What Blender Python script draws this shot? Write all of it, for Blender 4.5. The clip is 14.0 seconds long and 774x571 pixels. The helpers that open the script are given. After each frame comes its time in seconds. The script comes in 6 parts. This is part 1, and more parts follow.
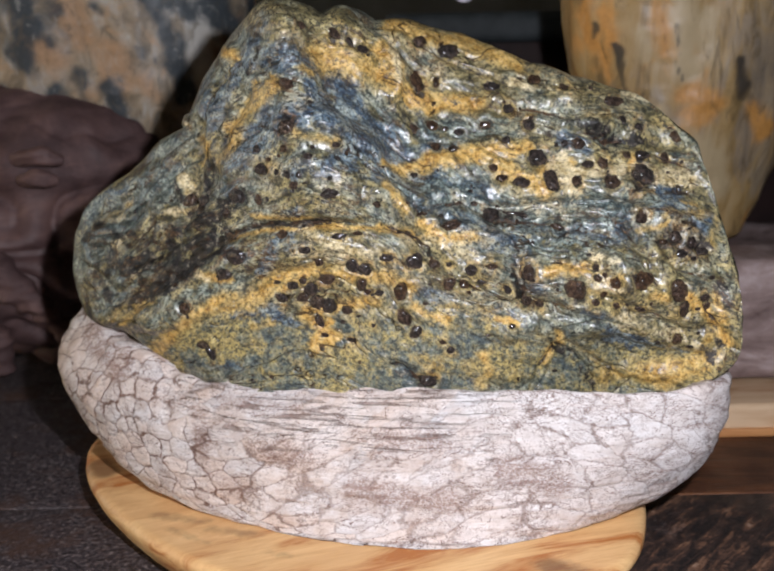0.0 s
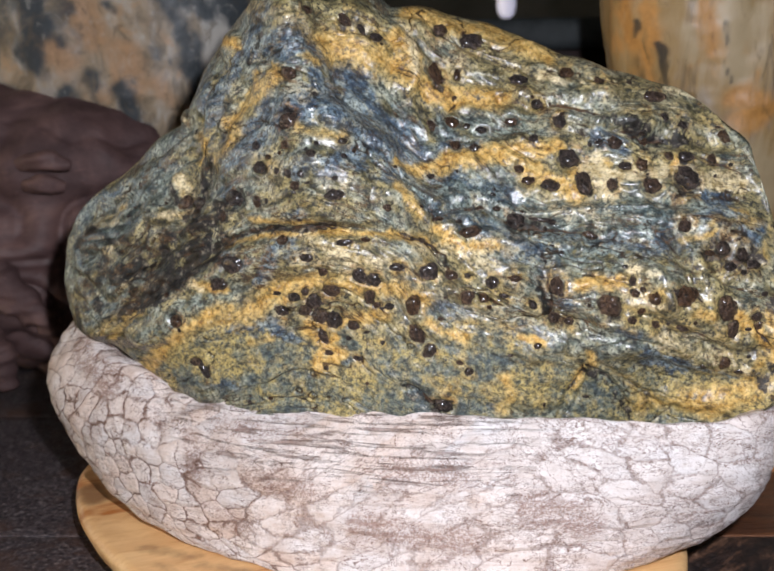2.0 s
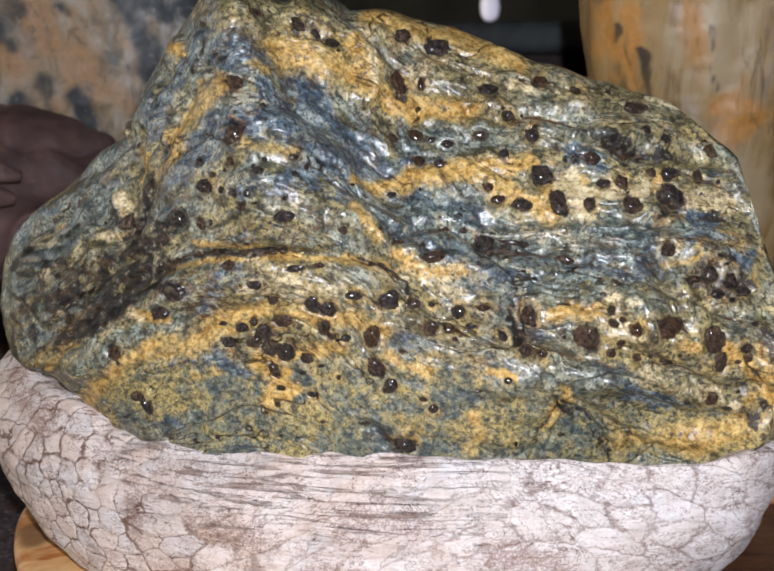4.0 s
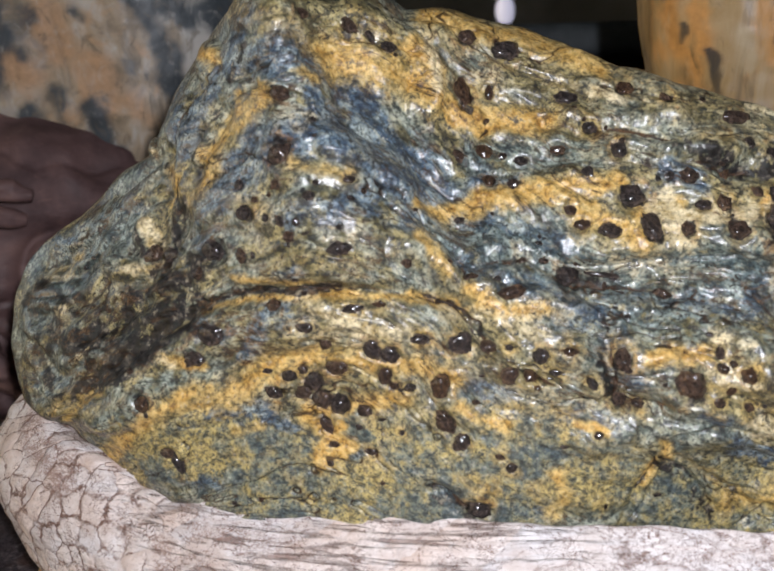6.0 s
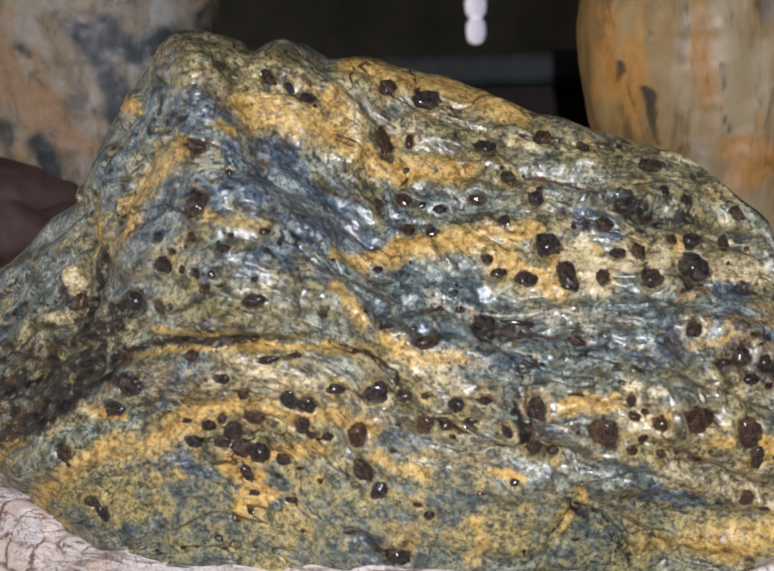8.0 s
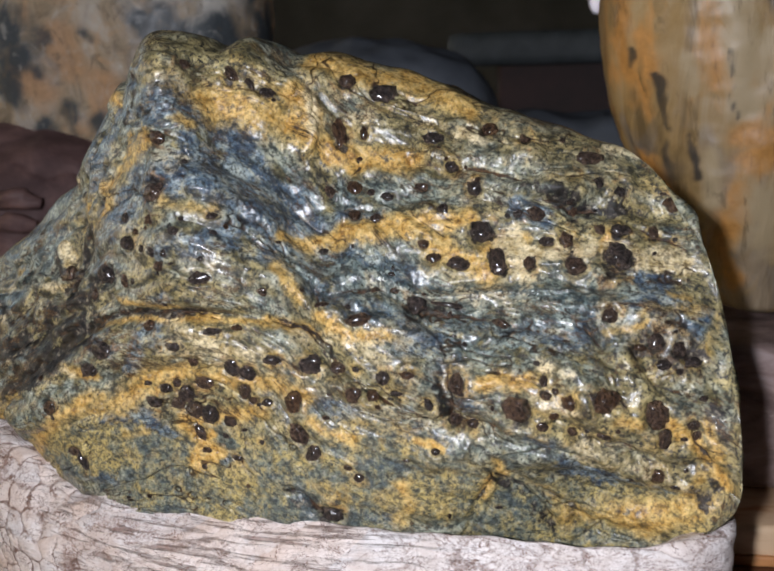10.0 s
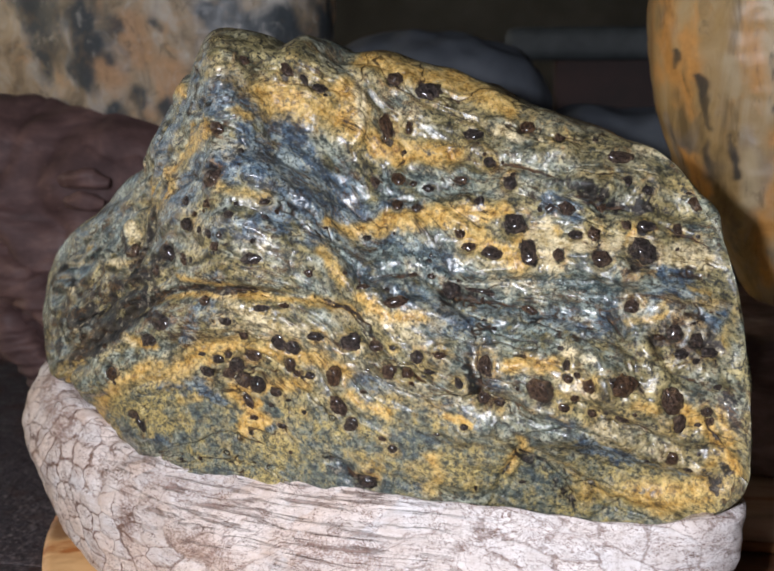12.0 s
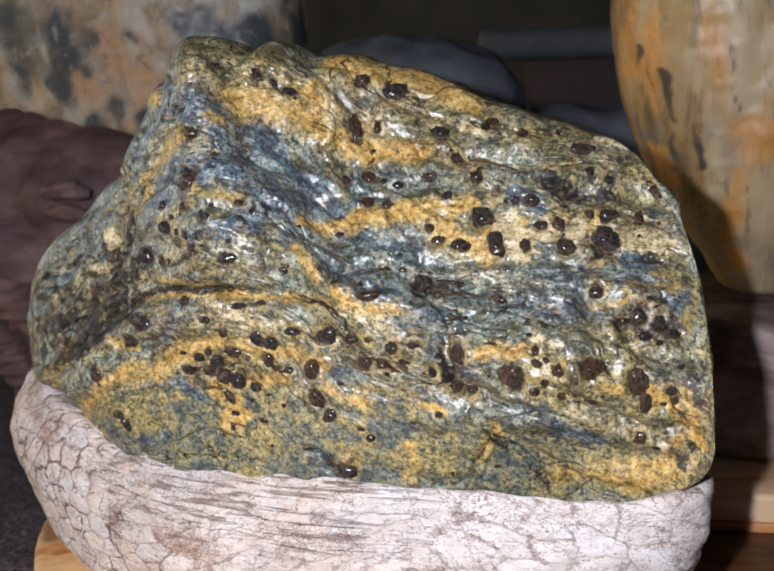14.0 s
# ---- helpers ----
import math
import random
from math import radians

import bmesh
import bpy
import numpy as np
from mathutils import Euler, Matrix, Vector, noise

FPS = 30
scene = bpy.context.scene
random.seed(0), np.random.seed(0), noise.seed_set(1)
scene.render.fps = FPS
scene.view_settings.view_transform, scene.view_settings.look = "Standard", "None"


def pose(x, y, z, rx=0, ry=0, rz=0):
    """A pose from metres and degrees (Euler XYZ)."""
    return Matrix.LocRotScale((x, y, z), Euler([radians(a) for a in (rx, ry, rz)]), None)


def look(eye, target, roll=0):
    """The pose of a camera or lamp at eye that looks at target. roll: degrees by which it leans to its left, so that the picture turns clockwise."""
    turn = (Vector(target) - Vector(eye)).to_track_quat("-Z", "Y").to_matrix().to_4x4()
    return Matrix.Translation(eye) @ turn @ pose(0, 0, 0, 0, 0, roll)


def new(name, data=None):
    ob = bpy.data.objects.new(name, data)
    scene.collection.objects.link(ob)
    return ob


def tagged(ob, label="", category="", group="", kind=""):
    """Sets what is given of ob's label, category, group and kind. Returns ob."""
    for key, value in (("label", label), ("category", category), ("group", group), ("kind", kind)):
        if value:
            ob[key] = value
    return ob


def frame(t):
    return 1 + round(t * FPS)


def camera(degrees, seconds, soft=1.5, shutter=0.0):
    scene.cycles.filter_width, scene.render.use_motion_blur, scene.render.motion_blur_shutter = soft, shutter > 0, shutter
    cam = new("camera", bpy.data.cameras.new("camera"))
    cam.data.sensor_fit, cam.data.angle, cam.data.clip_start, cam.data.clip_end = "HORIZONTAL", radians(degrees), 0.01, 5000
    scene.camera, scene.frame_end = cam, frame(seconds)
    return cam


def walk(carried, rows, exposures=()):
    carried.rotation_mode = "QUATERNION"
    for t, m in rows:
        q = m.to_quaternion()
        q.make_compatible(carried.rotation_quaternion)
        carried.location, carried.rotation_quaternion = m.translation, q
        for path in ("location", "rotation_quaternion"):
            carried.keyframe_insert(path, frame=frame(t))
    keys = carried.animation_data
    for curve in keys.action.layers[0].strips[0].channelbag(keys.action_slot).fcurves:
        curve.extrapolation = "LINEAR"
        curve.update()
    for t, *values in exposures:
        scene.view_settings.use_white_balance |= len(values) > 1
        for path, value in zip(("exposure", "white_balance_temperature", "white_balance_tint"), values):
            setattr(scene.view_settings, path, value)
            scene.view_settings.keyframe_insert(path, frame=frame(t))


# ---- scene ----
cam = camera(40.0, 14.0, 1.9)
cam.data.dof.use_dof, cam.data.dof.focus_distance, cam.data.dof.aperture_fstop = True, 0.375, 20.0
PATH = [
    (0, (0.0118, -0.4921, 0.2303), (0.0094, 1.4576, -0.2152), -1.30),
    (0.5, (0.0111, -0.4851, 0.2272), (0.0027, 1.4715, -0.1874), -1.35),
    (1, (0.0155, -0.4745, 0.2215), (-0.0130, 1.4856, -0.1751), -1.28),
    (1.5, (0.0189, -0.4619, 0.2180), (-0.0435, 1.4970, -0.1804), -1.19),
    (2, (0.0228, -0.4494, 0.2176), (-0.0571, 1.5071, -0.1894), -1.06),
    (2.5, (0.0289, -0.4405, 0.2201), (-0.0366, 1.5202, -0.1690), -0.88),
    (3, (0.0348, -0.4364, 0.2199), (-0.0216, 1.5236, -0.1742), -0.93),
    (3.2, (0.0346, -0.4350, 0.2194), (-0.0204, 1.5242, -0.1783), -0.77),
    (5.3, (0.0206, -0.3709, 0.2199), (-0.0329, 1.5869, -0.1856), -1.50),
    (5.5, (0.0184, -0.3682, 0.2194), (-0.0399, 1.5904, -0.1813), -1.38),
    (6, (0.0131, -0.3656, 0.2203), (-0.0593, 1.5939, -0.1733), -1.64),
    (6.5, (0.0078, -0.3639, 0.2220), (-0.0586, 1.5947, -0.1773), -1.60),
    (7, (0.0097, -0.3636, 0.2249), (-0.0609, 1.5963, -0.1674), -1.45),
    (7.5, (0.0177, -0.3644, 0.2281), (-0.0422, 1.5980, -0.1530), -1.55),
    (8, (0.0317, -0.3668, 0.2304), (-0.0021, 1.5989, -0.1364), -1.75),
    (8.5, (0.0449, -0.3674, 0.2361), (-0.0339, 1.5912, -0.1609), -1.89),
    (8.7, (0.0541, -0.3688, 0.2343), (-0.0566, 1.5823, -0.1914), -2.16),
    (10.8, (0.1021, -0.3962, 0.2400), (-0.2674, 1.5239, -0.1802), -0.68),
    (11, (0.1017, -0.3968, 0.2382), (-0.2812, 1.5197, -0.1866), -0.51),
    (11.5, (0.1068, -0.4019, 0.2403), (-0.2861, 1.5134, -0.1804), -0.51),
    (12, (0.1068, -0.4117, 0.2429), (-0.2933, 1.4975, -0.1986), -0.56),
    (12.5, (0.1141, -0.4197, 0.2463), (-0.2517, 1.4974, -0.1907), -1.20),
    (13, (0.1127, -0.4221, 0.2451), (-0.2545, 1.4950, -0.1908), -1.69),
    (13.5, (0.1134, -0.4231, 0.2439), (-0.2590, 1.4936, -0.1894), -2.17),
    (14, (0.1144, -0.4228, 0.2410), (-0.2640, 1.4935, -0.1888), -2.29),
]
walk(cam, [(t, look(eye, target, roll)) for t, eye, target, roll in PATH], exposures=[(0, -0.06), (1.5, 0.0), (2.5, 0.06), (3.2, 0.03), (5.5, 0.0), (7.5, 0.02), (8.5, -0.15), (11, -0.12), (12.5, 0.03), (14, 0.06)])

# ---- light: a small hard lamp beside the camera's way, and a faint sky ----
world = bpy.data.worlds.new("world")
scene.world = world
world.use_nodes = True
sky = world.node_tree.nodes.new("ShaderNodeTexSky")
sky.sky_type, sky.sun_disc = "NISHITA", False
sky.sun_elevation, sky.sun_rotation = radians(25), radians(250)
back = world.node_tree.nodes["Background"]
back.inputs["Strength"].default_value = 0.14
world.node_tree.links.new(sky.outputs["Color"], back.inputs["Color"])

lamp = bpy.data.lights.new("flash_lamp", "POINT")
lamp.energy, lamp.color, lamp.shadow_soft_size = 10.2, (0.968, 0.98, 1.075), 0.006
new("flash_lamp", lamp).location = (0.058, -0.445, 0.262)
scene.view_settings.exposure = 0.0


# ---- materials ----
class Mat:
    """A node material under construction."""

    def __init__(self, name, rough=0.6, spec=0.5, metal=0.0, coat=0.0, coat_rough=0.1):
        self.m = bpy.data.materials.new(name)
        self.m.use_nodes = True
        self.t = self.m.node_tree
        self.b = self.t.nodes["Principled BSDF"]
        self.b.inputs["Roughness"].default_value = rough
        self.b.inputs["Specular IOR Level"].default_value = spec
        self.b.inputs["Metallic"].default_value = metal
        self.b.inputs["Coat Weight"].default_value = coat
        self.b.inputs["Coat Roughness"].default_value = coat_rough
        self.place = self.t.nodes.new("ShaderNodeTexCoord").outputs["Object"]

    def put(self, socket, value):
        if isinstance(value, bpy.types.NodeSocket):
            self.t.links.new(value, socket)
        elif isinstance(value, (tuple, list)) and len(value) == 3 and socket.type == "RGBA":
            socket.default_value = (*value, 1)
        else:
            socket.default_value = value

    def scaled(self, vector, x, y, z):
        n = self.t.nodes.new("ShaderNodeMapping")
        self.put(n.inputs["Vector"], vector)
        n.inputs["Scale"].default_value = (x, y, z)
        return n.outputs["Vector"]

    def noise(self, scale, detail=4.0, rough=0.55, vector=None, warp=0.0):
        n = self.t.nodes.new("ShaderNodeTexNoise")
        self.put(n.inputs["Vector"], vector or self.place)
        n.inputs["Scale"].default_value, n.inputs["Detail"].default_value = scale, detail
        n.inputs["Roughness"].default_value, n.inputs["Distortion"].default_value = rough, warp
        return n.outputs["Fac"]

    def cells(self, scale, vector=None, edge=True, chance=1.0):
        n = self.t.nodes.new("ShaderNodeTexVoronoi")
        n.feature = "DISTANCE_TO_EDGE" if edge else "F1"
        self.put(n.inputs["Vector"], vector or self.place)
        n.inputs["Scale"].default_value, n.inputs["Randomness"].default_value = scale, chance
        return n.outputs["Distance"] if edge else n.outputs["Color"]

    def attr(self, name, vector=False):
        n = self.t.nodes.new("ShaderNodeAttribute")
        n.attribute_name = name
        return n.outputs["Vector"] if vector else n.outputs["Fac"]

    def chance(self):
        return self.t.nodes.new("ShaderNodeObjectInfo").outputs["Random"]

    def ramp(self, fac, *stops):
        n = self.t.nodes.new("ShaderNodeValToRGB")
        e = n.color_ramp.elements
        while len(e) < len(stops):
            e.new(0.5)
        for el, (at, col) in zip(e, stops):
            el.position, el.color = at, (*col, 1) if isinstance(col, tuple) else (col, col, col, 1)
        self.put(n.inputs["Fac"], fac)
        return n.outputs["Color"]

    def step(self, value, low, high, a=0.0, b=1.0):
        n = self.t.nodes.new("ShaderNodeMapRange")
        n.interpolation_type = "SMOOTHSTEP"
        self.put(n.inputs["Value"], value)
        for k, v in (("From Min", low), ("From Max", high), ("To Min", a), ("To Max", b)):
            n.inputs[k].default_value = v
        return n.outputs["Result"]

    def calc(self, op, a, b=0.0, c=0.0):
        n = self.t.nodes.new("ShaderNodeMath")
        n.operation = op
        for k, v in enumerate((a, b, c)):
            self.put(n.inputs[k], v)
        return n.outputs["Value"]

    def add(self, vector, other, much):
        n = self.t.nodes.new("ShaderNodeVectorMath")
        n.operation = "MULTIPLY_ADD"
        self.put(n.inputs[0], other)
        n.inputs[1].default_value = (much, much, much)
        self.put(n.inputs[2], vector)
        return n.outputs["Vector"]

    def mix(self, fac, a, b, kind="MIX"):
        n = self.t.nodes.new("ShaderNodeMix")
        n.data_type, n.blend_type = "RGBA", kind
        self.put(n.inputs["Factor"], fac)
        self.put(n.inputs[6], a)
        self.put(n.inputs[7], b)
        return n.outputs[2]

    def bump(self, height, strength, distance, under=None):
        n = self.t.nodes.new("ShaderNodeBump")
        n.inputs["Strength"].default_value, n.inputs["Distance"].default_value = strength, distance
        self.put(n.inputs["Height"], height)
        if under:
            self.put(n.inputs["Normal"], under)
        return n.outputs["Normal"]

    def done(self, color, normal=None, rough=None):
        self.put(self.b.inputs["Base Color"], color)
        if normal:
            self.put(self.b.inputs["Normal"], normal)
        if rough is not None:
            self.put(self.b.inputs["Roughness"], rough)
        return self.m


def boulder_material():
    k = Mat("wet_schist", rough=0.5, spec=0.3, coat=1.0, coat_rough=0.26)
    lay = k.attr("layer", True)
    mott = k.noise(1.0, 5, 0.66, k.scaled(lay, 190, 190, 235), 0.3)
    streak = k.noise(1.0, 5, 0.68, k.scaled(lay, 135, 135, 215), 0.3)
    cloud = k.noise(1.0, 5, 0.62, k.scaled(lay, 34, 34, 62), 0.3)
    fine = k.noise(330, 4, 0.68)
    speck = k.noise(600, 3, 0.7)
    both = k.calc("ADD", k.calc("MULTIPLY_ADD", mott, 1.2, -0.6), k.calc("MULTIPLY_ADD", k.noise(90, 5, 0.68), 1.3, -0.65))
    both = k.calc("ADD", both, k.calc("MULTIPLY_ADD", fine, 0.7, -0.35))
    grey = k.ramp(mott, (0.36, (0.026, 0.036, 0.036)), (0.44, (0.080, 0.102, 0.092)), (0.52, (0.190, 0.215, 0.172)), (0.63, (0.42, 0.44, 0.35)))
    moss = k.ramp(streak, (0.36, (0.036, 0.028, 0.013)), (0.46, (0.120, 0.104, 0.048)), (0.54, (0.235, 0.196, 0.090)), (0.66, (0.43, 0.36, 0.17)))
    col = k.mix(k.step(k.calc("ADD", cloud, k.calc("MULTIPLY", both, 0.22)), 0.42, 0.58), moss, grey)

    def zone(name, low=0.28, high=0.62, much=1.0, ragged=1.0):
        return k.step(k.calc("MULTIPLY_ADD", both, ragged, k.attr(name)), low, high, 0, much)

    blue = k.ramp(streak, (0.36, (0.010, 0.017, 0.030)), (0.45, (0.034, 0.060, 0.100)), (0.53, (0.096, 0.146, 0.190)), (0.64, (0.32, 0.37, 0.35)))
    col = k.mix(zone("blue", 0.16, 0.56, 0.92), col, blue)
    teal = k.ramp(mott, (0.36, (0.016, 0.024, 0.025)), (0.44, (0.046, 0.068, 0.066)), (0.52, (0.128, 0.168, 0.150)), (0.63, (0.34, 0.39, 0.33)))
    col = k.mix(zone("teal", 0.28, 0.7, 0.75), col, teal)
    wash = k.noise(1.0, 5, 0.7, k.scaled(lay, 95, 95, 170), 0.5)
    col = k.mix(k.step(wash, 0.53, 0.67, 0, 0.66), col, k.ramp(fine, (0.38, (0.19, 0.178, 0.098)), (0.6, (0.50, 0.475, 0.32))))
    col = k.mix(k.step(wash, 0.445, 0.35, 0, 0.6), col, (0.026, 0.031, 0.036))
    patch = k.calc("ADD", k.calc("MULTIPLY", k.noise(46, 5, 0.7), 0.62), k.calc("MULTIPLY", k.noise(230, 4, 0.7), 0.38))
    low = k.ramp(patch, (0.405, (0.060, 0.082, 0.088)), (0.457, (0.150, 0.165, 0.125)), (0.503, (0.255, 0.228, 0.122)), (0.55, (0.38, 0.300, 0.110)), (0.63, (0.50, 0.40, 0.16)))
    low = k.mix(k.step(k.noise(560, 4, 0.74), 0.49, 0.41, 0, 0.8), low, (0.028, 0.040, 0.046))
    col = k.mix(zone("low", 0.3, 0.6, 0.95), col, low)
    ochre = k.ramp(fine, (0.34, (0.13, 0.086, 0.024)), (0.45, (0.34, 0.230, 0.066)), (0.60, (0.55, 0.40, 0.15)))
    rich = k.ramp(fine, (0.34, (0.24, 0.110, 0.022)), (0.46, (0.52, 0.300, 0.070)), (0.62, (0.66, 0.45, 0.16)))
    col = k.mix(zone("ochre", 0.14, 0.84, 0.93, 0.85), col, ochre)
    col = k.mix(zone("ochre", 0.52, 1.05, 0.9, 0.75), col, rich)
    cream = k.ramp(fine, (0.36, (0.36, 0.26, 0.10)), (0.58, (0.68, 0.58, 0.36)))
    col = k.mix(zone("cream", 0.22, 0.74, 0.95, 0.75), col, cream)
    col = k.mix(k.calc("MULTIPLY", k.step(speck, 0.485, 0.40), k.calc("MULTIPLY", k.step(cloud, 0.3, 0.65, 1.0, 0.7), k.step(k.calc("MAXIMUM", k.attr("low"), k.calc("MAXIMUM", k.attr("ochre"), k.attr("cream"))), 0.2, 0.9, 1.0, 0.6))), col, (0.022, 0.022, 0.020))
    col = k.mix(k.step(speck, 0.58, 0.70, 0, 0.3), col, (0.60, 0.56, 0.43))
    col = k.mix(k.step(k.calc("ADD", k.attr("rust"), k.calc("MULTIPLY", both, 0.8)), 0.32, 0.75, 0, 0.9), col, k.ramp(fine, (0.36, (0.040, 0.014, 0.006)), (0.5, (0.17, 0.065, 0.018)), (0.65, (0.36, 0.17, 0.04))))
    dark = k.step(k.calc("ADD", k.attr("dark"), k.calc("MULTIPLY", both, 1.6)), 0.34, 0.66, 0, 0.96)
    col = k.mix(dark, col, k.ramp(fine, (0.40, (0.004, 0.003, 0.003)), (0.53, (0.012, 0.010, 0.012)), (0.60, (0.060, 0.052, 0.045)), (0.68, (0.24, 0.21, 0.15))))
    # grooves coloured near black: crevice dirt with the recess shade painted in
    seam_shade = k.step(k.calc("ADD", k.attr("seam_shade"), k.calc("MULTIPLY", both, 0.35)), 0.34, 0.66, 0, 0.92)
    col = k.mix(seam_shade, col, k.ramp(fine, (0.40, (0.006, 0.004, 0.003)), (0.62, (0.050, 0.024, 0.010))))
    # thin dirt-filled partings that follow the bands
    for scale, mask, wide in (((26, 26, 115), 34, 0.008), ((70, 70, 250), 52, 0.010)):
        far = k.calc("ABSOLUTE", k.calc("SUBTRACT", k.noise(1.0, 5, 0.62, k.scaled(lay, *scale), 0.7), 0.5))
        some = k.step(k.calc("SUBTRACT", k.noise(mask, 4, 0.6), k.calc("MULTIPLY", k.attr("low"), 0.3)), 0.51, 0.60)
        col = k.mix(k.calc("MULTIPLY", k.step(far, wide * 3.6, wide, 0, 0.55), some), col, k.ramp(fine, (0.38, (0.045, 0.020, 0.008)), (0.62, (0.20, 0.105, 0.035))))
        parting = k.calc("MULTIPLY", k.step(far, wide, wide * 0.25, 0, 0.93), some)
        col = k.mix(parting, col, (0.008, 0.005, 0.004))
    fleck = k.noise(1.0, 3, 0.7, k.scaled(lay, 330, 330, 560), 0.4)
    col = k.mix(k.calc("MULTIPLY", k.step(fleck, 0.46, 0.36, 0, 0.75), k.step(k.calc("MAXIMUM", k.attr("ochre"), k.attr("cream")), 0.3, 0.9, 1.0, 0.35)), col, (0.020, 0.024, 0.022))
    grain = k.noise(880, 3, 0.72)
    col = k.mix(k.step(k.calc("MAXIMUM", k.attr("ochre"), k.attr("cream")), 0.2, 0.9, 0.74, 0.45), col, k.ramp(grain, (0.32, 0.25), (0.45, 0.88), (0.54, 1.10), (0.68, 1.3)), "MULTIPLY")
    nrm = k.bump(mott, 0.4, 0.0012)
    nrm = k.bump(grain, 0.35, 0.0005, nrm)
    k.b.inputs["Coat IOR"].default_value = 1.52
    k.put(k.b.inputs["Coat Normal"], k.bump(k.noise(640, 3, 0.65), 0.42, 0.0006, k.bump(k.noise(150, 3, 0.55), 0.15, 0.0010)))
    k.put(k.b.inputs["Coat Weight"], k.calc("MULTIPLY", k.step(k.calc("MAXIMUM", dark, seam_shade), 0.2, 0.8, 1.0, 0.05), k.calc("MULTIPLY", k.step(k.noise(60, 3, 0.6), 0.40, 0.54, 0.4, 1.0), k.step(k.calc("MAXIMUM", k.attr("low"), k.calc("MULTIPLY", k.calc("MAXIMUM", k.attr("ochre"), k.attr("cream")), 0.8)), 0.2, 0.8, 1.0, 0.35))))
    return k.done(col, nrm, k.step(fine, 0.3, 0.7, 0.5, 0.7))


def garnet_material():
    k = Mat("garnet", rough=0.5, spec=0.4, coat=0.5, coat_rough=0.16)
    n = k.noise(3.4, 5, 0.7)
    m = k.noise(7.0, 3, 0.6)
    dark = k.ramp(n, (0.36, (0.020, 0.015, 0.014)), (0.50, (0.078, 0.057, 0.051)), (0.66, (0.23, 0.17, 0.145)))
    red = k.ramp(n, (0.36, (0.036, 0.019, 0.012)), (0.50, (0.140, 0.080, 0.052)), (0.66, (0.30, 0.185, 0.11)))
    col = k.mix(k.step(k.chance(), 0.25, 0.75), dark, red)
    warm = k.ramp(n, (0.36, (0.036, 0.015, 0.007)), (0.50, (0.135, 0.062, 0.026)), (0.66, (0.29, 0.15, 0.06)))
    col = k.mix(k.step(k.chance(), 0.78, 0.95, 0, 0.7), col, warm)
    col = k.mix(k.step(m, 0.43, 0.34, 0, 0.7), col, (0.010, 0.007, 0.006))
    col = k.mix(k.step(n, 0.58, 0.67, 0, 0.5), col, (0.34, 0.18, 0.05))
    return k.done(col, k.bump(m, 0.6, 0.2, k.bump(n, 0.5, 0.2)))


